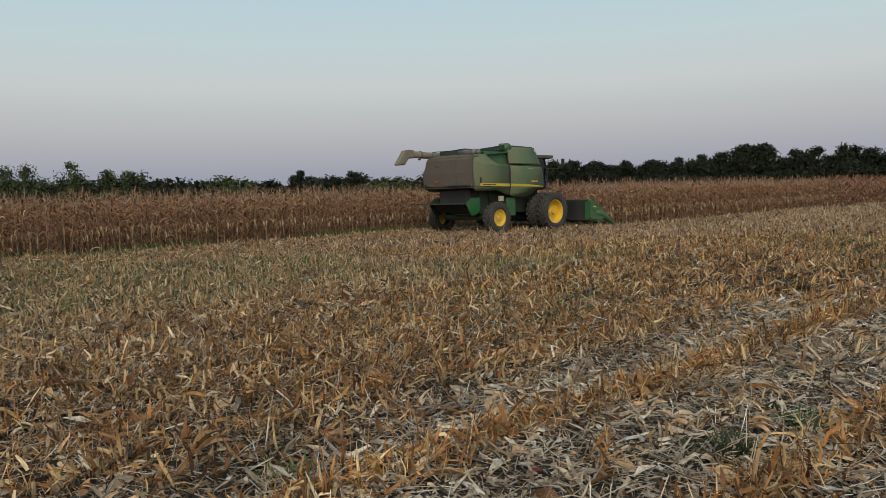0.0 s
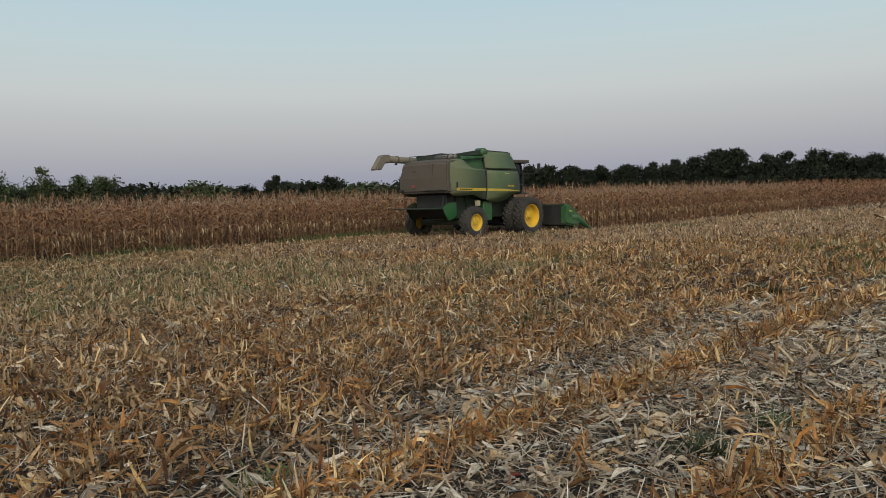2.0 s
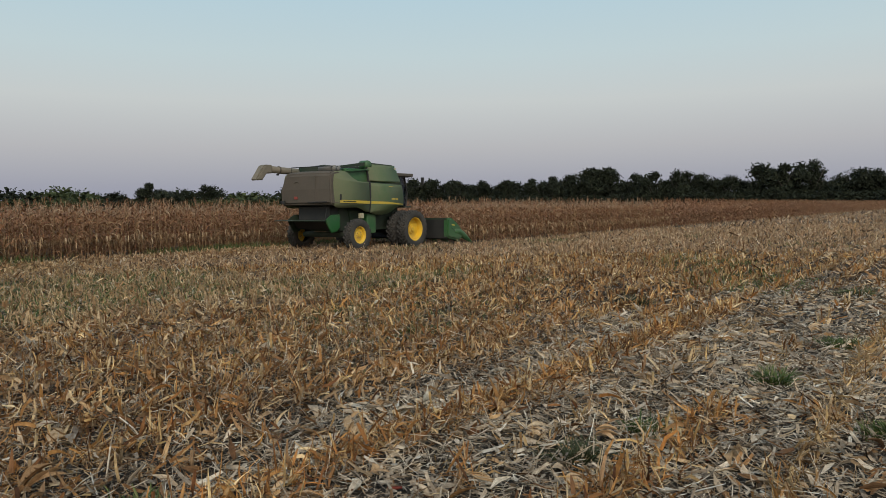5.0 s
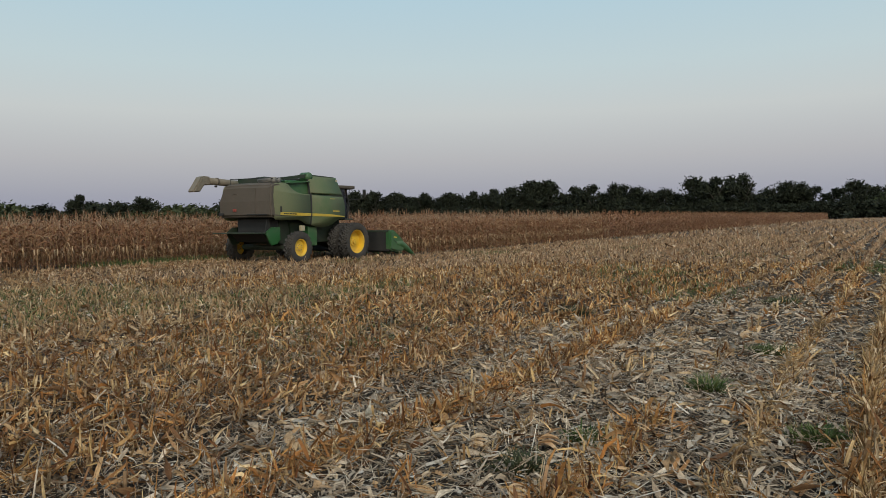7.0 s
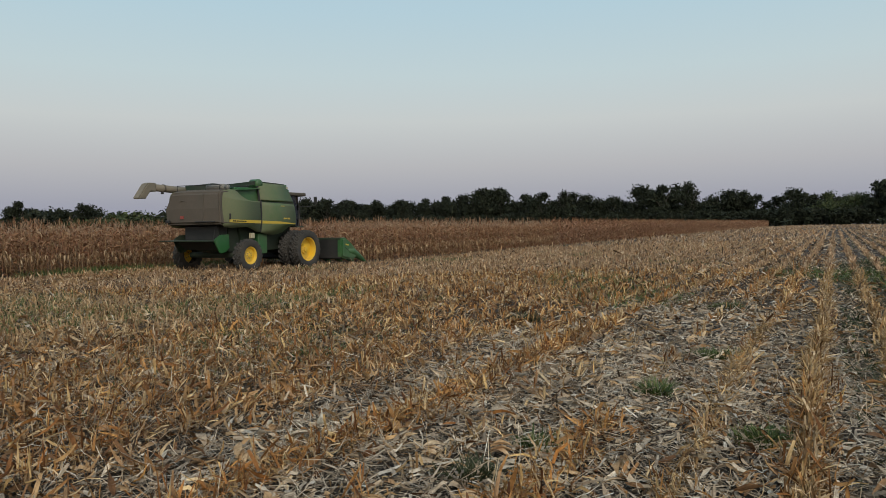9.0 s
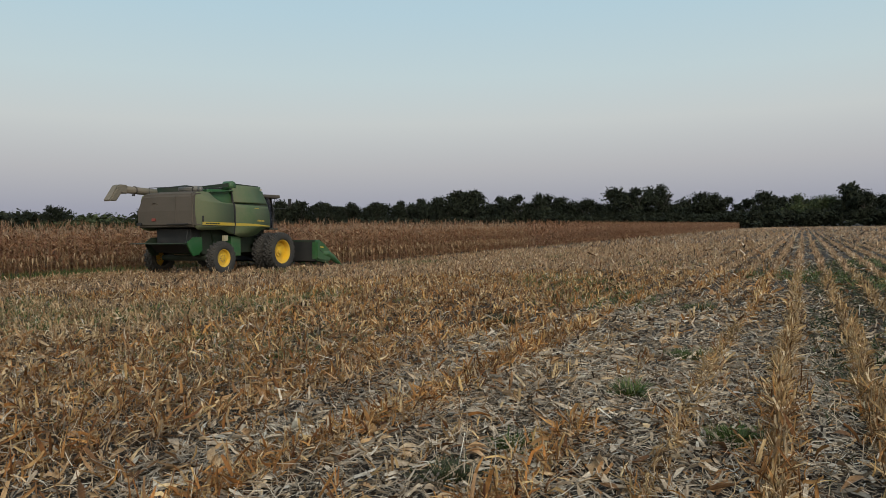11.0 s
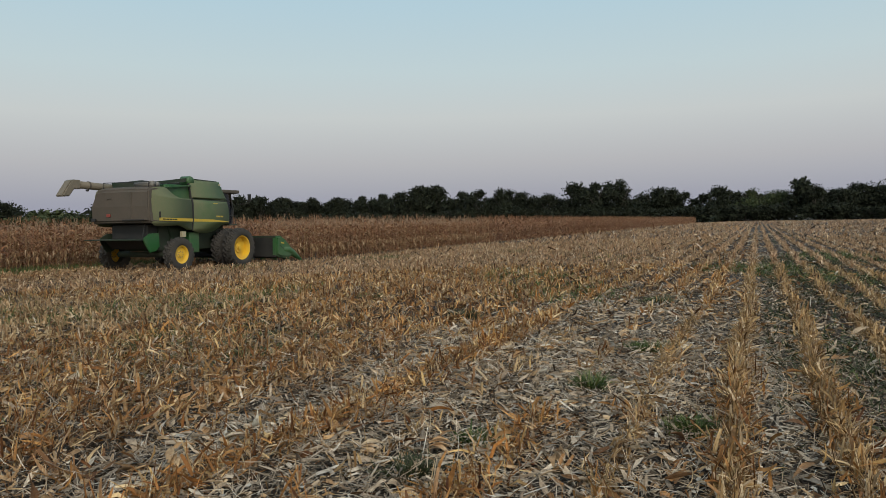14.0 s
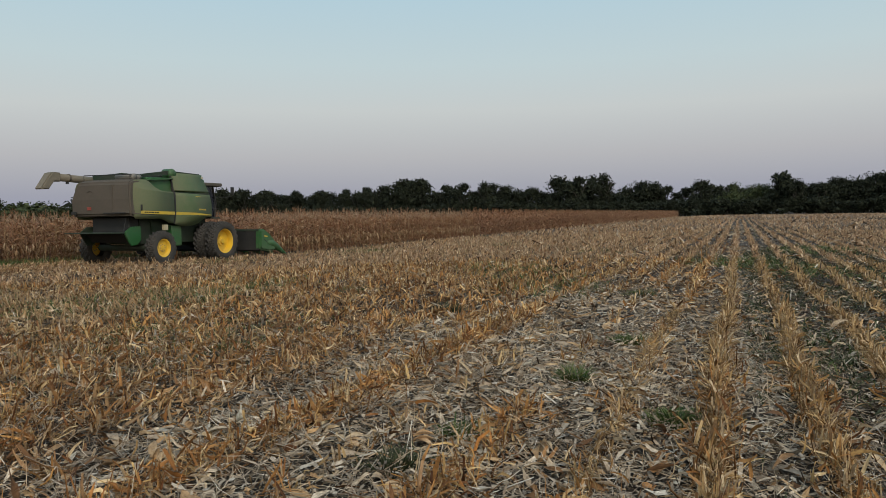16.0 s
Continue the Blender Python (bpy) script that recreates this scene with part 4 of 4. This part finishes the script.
def blades(g, p, tall, wide, seg):
    """Torn leaf straps round a stub: a splayed upright sheaf, some broken over, some lying."""
    k = len(p)
    up = g.random(k) < 0.42
    az = g.random(k) * 6.3
    el = np.where(up, 1.5 - 0.65 * g.random(k), 1.0 * g.random(k) - 0.15)
    bend = np.where(up, g.normal(0.25, 0.6, k), g.normal(0.5, 0.9, k))
    length = (0.06 + 0.16 * g.random(k)) * tall
    width = (0.005 + 0.027 * g.random(k) ** 2.2) * wide
    if seg > 2:
        return cupped(p, az, el, bend, length, width * 1.2, np.abs(g.normal(0.5, 0.4, k)), g.normal(0, 0.9, k), seg, 0.9, 0.6, g.normal(0, 1.3, k))
    return strips(p, az, el, bend, length, width, g.normal(0, 0.9, k), seg, 0.95, 0.65, g.normal(0, 1.0, k))


def clump_parts(seed):
    g = np.random.default_rng(seed)
    h = 0.05 + 0.11 * g.random()
    a = g.random() * 6.3
    lean = 0.35 * g.random()
    top = (math.cos(a) * lean * h, math.sin(a) * lean * h, h)
    stalk = [prisms([(0, 0, -0.04)], [top], [0.012], [0.011])]
    at = lambda k: np.stack([0.055 * g.normal(size=k), 0.095 * g.normal(size=k), 0.01 + (0.9 * h + 0.02) * g.random(k)], 1)
    leaves = [blades(g, at(1), 1.0, 0.85, 5) for _ in range(4)]
    return stalk, leaves, [blades(g, at(20), 0.9, 0.75, 3)]


def stubble_clump(seed):
    stalk, leaves, shreds = clump_parts(seed)
    root = tagged(new("corn_stub"), "cut corn stalk stub with shredded orange-brown leaves", "corn stub", "stubs in the stubble rows")
    piece("stalk", stalk, STALK, root)
    for lf in leaves:
        piece("leaf", [lf], STUB, root)
    tagged(piece("shredded_leaf", shreds, STUB, root, "torn brown leaf shreds"), kind="stuff")
    return root


def stubble():
    g = np.random.default_rng(21)
    x, y = stub_sites(g, 2.2, 60.0)
    r = np.hypot(x, y)
    near = (x > -6.5) & (x < 1.6) & (y > 1.2) & (y < 7.6)
    idx = np.flatnonzero(near)
    idx = idx[np.argsort(np.hypot(x[idx] + 2.5, y[idx] - 4.0))][:300]
    protos = [stubble_clump(200 + i) for i in range(12)]
    for i, k in enumerate(idx):
        m = Matrix.Translation((x[k], y[k], float(ground_z(x[k], y[k])))) @ Matrix.Rotation(g.random() * 6.3, 4, "Z")
        if i < 12:
            protos[i].matrix_basis = m
        else:
            copy_thing(protos[i % 12], m)
    rest = np.ones(len(x), bool)
    rest[idx] = False
    stalks, leaves, bleached, distant, dull = [], [], [], [], []
    for lo, hi, seg, num in ((0, 11, 3, 20), (11, 24, 2, 20), (24, 60, 1, 10)):
        sel = rest & (r >= lo) & (r < hi)
        px, py = x[sel], y[sel]
        n = len(px)
        foot = np.stack([px, py, ground_z(px, py)], 1)
        h = 0.05 + 0.13 * g.random(n)
        top = foot + np.stack([g.normal(0, 0.05, n), g.normal(0, 0.05, n), h], 1)
        stalks.append(prisms(foot - [0, 0, 0.04], top, 0.013, 0.012))
        vigour = np.clip(0.62 + 0.3 * np.sin(px * 1.9 + 1.7 * np.sin(py * 0.8)) * np.sin(py * 1.3 + px) + 0.22 * g.normal(size=n), 0.15, 1.0)
        for _ in range(num):
            some = g.random(n) < vigour
            k = int(some.sum())
            p = foot[some] + np.stack([g.normal(0, 1, k) * np.where(px[some] > -0.5, 0.035, np.where(px[some] > -3.3, 0.06, 0.085)), g.normal(0, 0.065, k), 0.005 + 0.09 * g.random(k) ** 1.5], 1)
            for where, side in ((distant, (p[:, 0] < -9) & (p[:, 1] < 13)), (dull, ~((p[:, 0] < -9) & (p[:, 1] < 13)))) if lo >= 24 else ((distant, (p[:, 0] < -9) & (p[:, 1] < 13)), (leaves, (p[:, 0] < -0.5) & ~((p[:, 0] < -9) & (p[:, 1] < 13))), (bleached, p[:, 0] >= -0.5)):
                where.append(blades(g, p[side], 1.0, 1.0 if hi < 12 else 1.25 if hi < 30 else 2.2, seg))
    # crumpled leaves heaped along the rows
    xs = ROW0 + PITCH_X * np.arange(-15, 5)
    for row in xs:
        ridge = -3.2 < row < -2.7 or -1.8 < row < -1.3     # two heaped ridges beside the wheel way
        n = int(13.5 * (420 if ridge else 430 if row > -3.2 else 200))
        py = -1.5 + 13.5 * g.random(n)
        heap = (0.85 + 0.3 * np.sin(py * 2.1 + row * 3)) if row > -3.2 else (0.75 + 0.5 * np.sin(py * 2.1 + row * 3) * np.sin(py * 0.9 + row))
        keep = (g.random(n) < row_share(np.full(n, row), py) * heap) & (np.hypot(row, py) < 11.5) & (np.hypot(row, py) > 2.0)
        if -1.8 < row < -1.3:
            keep &= py < 5.4
        keep &= (np.degrees(np.arctan2(-row, py)) < 83) & (np.degrees(np.arctan2(-row, py)) > -13)
        py = py[keep]
        n = len(py)
        spread = 0.13 if ridge else 0.045 if row > -3.2 else 0.16
        dx = g.normal(0, spread, n)
        px = row + dx + 0.04 * np.sin(py * 0.6 + row)
        rise = (0.15 if ridge else 0.15 if row > -3.2 else 0.10) * np.exp(-(dx / (1.4 * spread)) ** 2)
        p = np.stack([px, py, ground_z(px, py) + 0.01 + rise * g.random(n)], 1)
        where = bleached if row > -0.5 or row > -3.2 and not ridge else leaves
        rise_to = g.normal(0.8, 0.55, n) if row > -0.5 else g.normal(0.45, 0.5, n)
        where.append(strips(p, g.random(n) * 6.3, rise_to, g.normal(0.5, 0.9, n), 0.05 + 0.13 * g.random(n) ** 1.4, 0.004 + 0.022 * g.random(n) ** 2.2, g.normal(0, 1.0, n), 2, 0.9, 0.5, g.normal(0, 1.2, n)))
    stuff("stubble", leaves, STUB, "shredded orange-brown leaves on rows of corn stubble", "stubble")
    stuff("stubble", distant, FAR, "pale tan leaves on distant stubble rows", "stubble")
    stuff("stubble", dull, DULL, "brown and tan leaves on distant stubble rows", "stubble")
    stuff("stubble", bleached, RIGHT, "bleached tan leaves along narrow stubble rows", "stubble")
    stuff("stubble", stalks, STALK, "short cut corn stalks in rows", "stubble")
    # the far rows
    far = []
    x, y = stub_sites(g, 60.0, 130.0, 0.5, 0.34)
    n = len(x)
    far.append(strips(np.stack([x, y, ground_z(x, y)], 1), g.random(n) * 6.3, 1.2, 0.6, 0.32, 0.12, g.random(n) * 1.5, 1))
    x, y = wedge(g, 26000, 130.0, 290.0)
    x = x - row_offset(x) * 0.8
    n = len(x)
    far.append(strips(np.stack([x, y, ground_z(x, y)], 1), g.random(n) * 6.3, 1.0, 0.6, 0.5, 0.22, g.random(n) * 1.5, 1))
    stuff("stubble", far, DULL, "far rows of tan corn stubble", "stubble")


def litter():
    """Chopped straw and husks, lying and tilted, thickest between the rows."""
    g = np.random.default_rng(31)
    pale, tan, darkened = [], [], []
    for r0, r1, per, seg, size in ((3.0, 8.0, 1650, 2, 0.8), (8.0, 17.0, 560, 2, 1.0), (17.0, 34.0, 130, 1, 1.5), (34.0, 75.0, 20, 1, 2.4), (75.0, 150.0, 2.4, 1, 4.5)):
        area = math.radians(96) / 2 * (r1 * r1 - r0 * r0)
        x, y = wedge(g, int(per * area), r0, r1)
        n = len(x)
        gone = 0.30 + 0.15 * np.clip((-3.6 - x) / 0.6, 0, 1)
        some = g.random(n) > gone
        x, y = x[some], y[some]
        n = len(x)
        flat = np.maximum(trampled(x, y), np.clip((np.abs(row_offset(x)) - 0.10) / 0.08, 0, 1) * np.clip((x + 0.6) / 0.2, 0, 1))
        bed = np.clip((np.abs(row_offset(x)) - 0.06) / 0.1, 0, 1)
        left = np.clip((-3.6 - x) / 0.6, 0, 1)
        right = np.clip((x - 0.2) / 0.4, 0, 1)
        z = ground_z(x, y) + 0.004 + (0.10 - 0.06 * flat - 0.015 * bed) * g.random(n) ** 1.6
        wide = g.random(n) ** 3
        v = dict(az=g.random(n) * 6.3, el=g.normal(0.08, 0.2 + 0.2 * (1 - flat), n), bend=g.normal(0.1, 0.5, n), length=(0.04 + 0.17 * g.random(n) ** 1.8) * size,
                 width=(0.005 + 0.034 * wide) * size, roll=g.normal(0, 0.75, n), twist=g.normal(0, 0.7, n))
        # the lowest pieces take the dark colour that paints shade into the gaps
        old = g.random(n) < 0.38 - 0.18 * flat + 0.16 * left + 0.36 * right
        z = np.where(old, ground_z(x, y) + 0.004 + 0.02 * g.random(n), z + 0.012)
        light = g.random(n) < 0.36 + 0.46 * flat - 0.08 * left
        for where, sel in ((darkened, old), (pale, light & ~old), (tan, ~light & ~old)):
            w = {k: a[sel] for k, a in v.items()}
            if where is tan:
                w["el"] = w["el"] + 0.3 * np.abs(g.normal(0, 1, int(sel.sum()))) * (1 - flat[sel])
                w["width"] = w["width"] * 1.2
            where.append(strips(np.stack([x, y, z], 1)[sel], seg=seg, base=0.9, tip=0.65, **w))
    # fine straw fibres
    x, y = wedge(g, 16000, 3.0, 10.0)
    n = len(x)
    fine = strips(np.stack([x, y, ground_z(x, y) + 0.01 + 0.09 * g.random(n) ** 1.5], 1), g.random(n) * 6.3, g.normal(0.08, 0.3, n), g.normal(0.1, 0.6, n), 0.08 + 0.17 * g.random(n), 0.0025 + 0.004 * g.random(n), g.normal(0, 0.6, n), 2, 0.9, 0.7)
    pale.append(fine)
    # broad crumpled husks and leaf ends
    for r0, r1, per, size in ((3.0, 10.0, 44, 0.95), (10.0, 24.0, 16, 1.1)):
        x, y = wedge(g, int(per * math.radians(96) / 2 * (r1 * r1 - r0 * r0)), r0, r1)
        keep = g.random(len(x)) < 0.55 + 0.45 * trampled(x, y) - 0.25 * np.clip((x + 0.6) / 0.2, 0, 1)
        x, y = x[keep], y[keep]
        n = len(x)
        low = trampled(x, y)
        foot = np.stack([x, y, ground_z(x, y) + 0.02 + 0.07 * g.random(n) * (1 - 0.6 * low)], 1)
        v = dict(az=g.random(n) * 6.3, el=np.abs(g.normal(0.1, 0.45 - 0.25 * low, n)), bend=g.normal(0.7, 0.7, n), length=(0.09 + 0.16 * g.random(n)) * size, width=(0.03 + 0.05 * g.random(n) ** 1.5) * size,
                 cup=np.abs(g.normal(0.5, 0.35, n)), roll=g.normal(0, 0.6, n), twist=g.normal(0, 0.9, n))
        light = g.random(n) < 0.22 + 0.5 * low
        for where, sel in ((pale, light), (tan, ~light)):
            where.append(cupped(foot[sel], **{k: a[sel] for k, a in v.items()}))
    stuff("damp_litter", darkened, GAP_SHADE, "old leaves under the straw with shaded gaps painted in", "corn residue")
    stuff("straw_litter", pale, PALE, "pale grey and cream chopped straw on the soil", "straw")
    stuff("husk_litter", tan, TAN, "tan and orange-brown torn husks and leaves", "corn residue")
    # straw on every other side of the viewer
    n = 42000
    r, a = 0.3 + 11 * np.sqrt(g.random(n)), 6.3 * g.random(n)
    x, y = -np.sin(a) * r, np.cos(a) * r
    stuff("straw_litter", [strips(np.stack([x, y, ground_z(x, y) + 0.01], 1), g.random(n) * 6.3, g.normal(0.08, 0.2, n), 0.1, 0.08 + 0.16 * g.random(n), 0.008 + 0.02 * g.random(n), 0.3, 1)], PALE, "pale chopped straw on the soil", "straw")
    # fresh pale chaff on the strip that was just cut
    n = 10000
    x = CUT_EDGE + 1.0 + np.abs(g.normal(0, 3.2, n))
    y = 2 + 21 * g.random(n)
    keep = np.sin(x * 1.3 + y * 0.8) + np.sin(y * 1.7 - x * 0.6) + g.normal(0, 0.8, n) > 0.1
    x, y = x[keep], y[keep]
    n = len(x)
    z = ground_z(x, y) + 0.02 + 0.12 * g.random(n)
    stuff("fresh_chaff", [strips(np.stack([x, y, z], 1), g.random(n) * 6.3, g.normal(0.1, 0.35, n), g.normal(0.4, 0.8, n), 0.14 + 0.26 * g.random(n), 0.02 + 0.03 * g.random(n), g.normal(0, 0.8, n), 2, twist=g.normal(0, 1, n))],
          TAN, "fresh pale chaff thrown out on the cut strip", "straw")


def weeds():
    g = np.random.default_rng(41)
    # green regrowth in drifts between the rows
    out = []
    for r0, r1, per, size in ((3.0, 12.0, 230, 0.9), (12.0, 40.0, 130, 1.3), (40.0, 120.0, 2.0, 2.2)):
        x, y = wedge(g, int(per * math.radians(96) / 2 * (r1 * r1 - r0 * r0)), r0, r1)
        drift = np.sin(x * 0.9 + 1.3 * np.sin(y * 0.33)) + np.sin(y * 0.55 + 0.7 * x + 2.0) + 0.8 * np.sin(x * 0.23 - y * 0.19)
        keep = (drift + 0.5 * g.normal(size=len(x)) + 2.6 * np.clip((-x - 7) / 4, 0, 1) * np.clip((16 - y) / 6, 0, 1) + 0.25 * np.clip((x - 0.2) / 0.5, 0, 1) * np.clip((y - 5) / 4, 0, 1) > (1.0 if r0 < 10 else 1.75)) & (np.abs(row_offset(x)) > 0.1)
        x, y = x[keep], y[keep]
        n = len(x)
        out.append(strips(np.stack([x, y, ground_z(x, y) + 0.03 * g.random(n)], 1), g.random(n) * 6.3, 1.3 - 0.7 * g.random(n), 1.2 * g.random(n), (0.07 + 0.13 * g.random(n)) * size, (0.007 + 0.010 * g.random(n)) * size, g.normal(0, 0.5, n), 2))
    # low dark weeds between the rows beside the wheel way
    x, y = wedge(g, 60000, 3.5, 30.0, -13.0, 20.0)
    keep = (x > 0.1) & (np.abs(row_offset(x)) > 0.09) & (np.sin(x * 2.3 + y * 0.7) + np.sin(y * 1.1 - x) + 0.7 * g.normal(size=len(x)) > -0.6)
    x, y = x[keep], y[keep]
    n = len(x)
    stuff("low_weeds", [strips(np.stack([x, y, ground_z(x, y) + 0.02 * g.random(n)], 1), g.random(n) * 6.3, 1.0 - 0.8 * g.random(n), 1.0 * g.random(n), 0.06 + 0.12 * g.random(n), 0.010 + 0.016 * g.random(n), g.normal(0, 0.6, n), 2)], DARKWEED, "low dark green weeds between the stubble rows", "weeds")
    stuff("green_regrowth", out, GREEN, "thin green weeds sprouting through the straw", "weeds")


def weed_tuft(x, y, r, h, count, mat, label, seed):
    g = np.random.default_rng(seed)
    root = tagged(new("weed_tuft"), label, "weed", "weeds in the stubble")
    root.location = (x, y, float(ground_z(x, y)))
    p = np.stack([g.normal(0, r * 0.5, count), g.normal(0, r * 0.5, count), 0 * np.arange(count)], 1)
    tagged(piece("foliage", [strips(p, np.arctan2(p[:, 1], p[:, 0]) + g.normal(0, 0.6, count), 1.3 - 0.5 * g.random(count), 1.3 * g.random(count), h * (0.4 + 0.7 * g.random(count)), 0.006 + 0.012 * g.random(count), g.normal(0, 0.5, count), 4)], mat, root), kind="stuff")


def husk(x, y, size, turn, seed, label, mat=None, rise=0.25):
    """A whole shed ear husk: a fan of curled bracts."""
    g = np.random.default_rng(seed)
    root = tagged(new("corn_husk"), label, "corn husk", "whole husks on the stubble")
    root.matrix_basis = Matrix.Translation((x, y, float(ground_z(x, y)) + 0.035)) @ Matrix.Rotation(turn, 4, "Z")
    for i in range(5):
        a = g.normal(0, 0.2)
        piece("bract", [cupped([(0, 0.012 * (i - 2), 0.01 * i)], a, rise + 0.3 * g.random(), 0.7 + 0.5 * g.random(), size * (0.8 + 0.35 * g.random()), size * (0.34 + 0.14 * g.random()), 0.3 + 0.4 * g.random(), g.normal(0, 0.45), 7)], mat or HUSK, root)


def cob(x, y, turn):
    root = tagged(new("corn_cob"), "broken dark red corn cob lying in the straw", "corn cob", "cobs in the straw")
    root.matrix_basis = Matrix.Translation((x, y, float(ground_z(x, y)) + 0.03)) @ Matrix.Rotation(turn, 4, "Z")
    piece("core", [prisms([(-0.04, 0, 0), (0.0, 0, 0)], [(0, 0, 0), (0.04, 0, 0.005)], [0.008, 0.011], [0.011, 0.007])], COB, root)


def long_stalk(x, y, x2, y2, z2):
    root = tagged(new("fallen_stalk"), "thin pale broken stalk leaning over the straw", "corn stalk")
    a = np.array([x, y, float(ground_z(x, y)) + 0.01])
    b = np.array([x2, y2, float(ground_z(x2, y2)) + z2])
    root.location = a
    mid = (b - a) * 0.5 + [0, 0, 0.03]
    piece("stem", [prisms([(0, 0, 0), mid], [mid, b - a], [0.006, 0.005], [0.005, 0.004])], PALE, root)


stubble()
litter()
weeds()
weed_tuft(-4.34, 10.85, 0.16, 0.24, 320, DARKWEED, "dark green weed clump in the stubble", 1)
weed_tuft(-1.39, 6.55, 0.10, 0.20, 260, GREEN, "bright green grass tuft among the straw", 2)
weed_tuft(-1.31, 8.9, 0.16, 0.12, 200, GREEN, "low green weed patch among the straw", 3)
weed_tuft(-0.41, 5.6, 0.2, 0.10, 220, GREEN, "low green weed patch beside a stubble row", 4)
for k, (wx, wy) in enumerate([(-7.06, 6.4), (-5.55, 7.04), (-1.16, 8.92), (-1.99, 3.94), (-1.79, 4.74), (-0.4, 5.52), (-1.74, 13.7), (-1.19, 22.01), (-0.42, 5.55), (-7.51, 7.2), (-7.36, 13.41), (-1.69, 13.97), (1.05, 8.08), (3.04, 31.94), (-7.85, 7.56), (-1.95, 4.06), (-3.42, 1.94), (-19.14, 4.77), (-18.54, 6.54)]):
    far = math.hypot(wx, wy)
    weed_tuft(wx, wy, 0.10 + 0.014 * far, 0.10 + 0.005 * far, 160 + 40 * (k % 3), GREEN if k % 3 else DARKWEED, "low green weeds sprouting between the stubble rows", 60 + k)
for k, (hx, hy, hs, ht) in enumerate([(-3.68, 4.1, 0.13, 1.8), (-2.4, 4.14, 0.13, 0.3), (-2.33, 5.95, 0.15, -0.3), (-2.82, 4.51, 0.17, 2.6), (-3.09, 10.64, 0.2, 0.4),
                                      (-1.64, 9.59, 0.16, 1.0), (0.44, 4.92, 0.17, 1.2), (-1.21, 4.6, 0.17, -1.2), (-2.02, 4.39, 0.15, 0.2), (-4.91, 2.24, 0.15, 1.9), (-6.09, 1.5, 0.18, 2.9), (-1.78, 3.48, 0.1, 0.8)]):
    husk(hx, hy, hs * 1.1, ht, 300 + k, "pale cream corn husk lying open on the straw")
for k, (hx, hy, hs, ht) in enumerate([(-2.4, 7.4, 0.2, 0.7), (-3.3, 3.4, 0.16, 2.0), (-4.17, 1.75, 0.26, 1.5), (-5.2, 3.4, 0.2, 0.4), (-5.9, 5.6, 0.2, 1.1), (-4.6, 5.2, 0.2, 2.4)]):
    husk(hx, hy, hs * 0.85, ht, 330 + k, "torn orange-brown corn husk standing in the stubble", TAN, 0.6)
cob(-2.49, 2.9, 0.6)
cob(-1.31, 4.42, 2.0)
cob(-3.4, 4.9, 1.1)
long_stalk(-3.03, 2.8, -3.62, 3.95, 0.12)
long_stalk(-3.97, 2.11, -4.0, 2.2, 0.34)
long_stalk(-4.35, 2.6, -4.5, 2.5, 0.22)
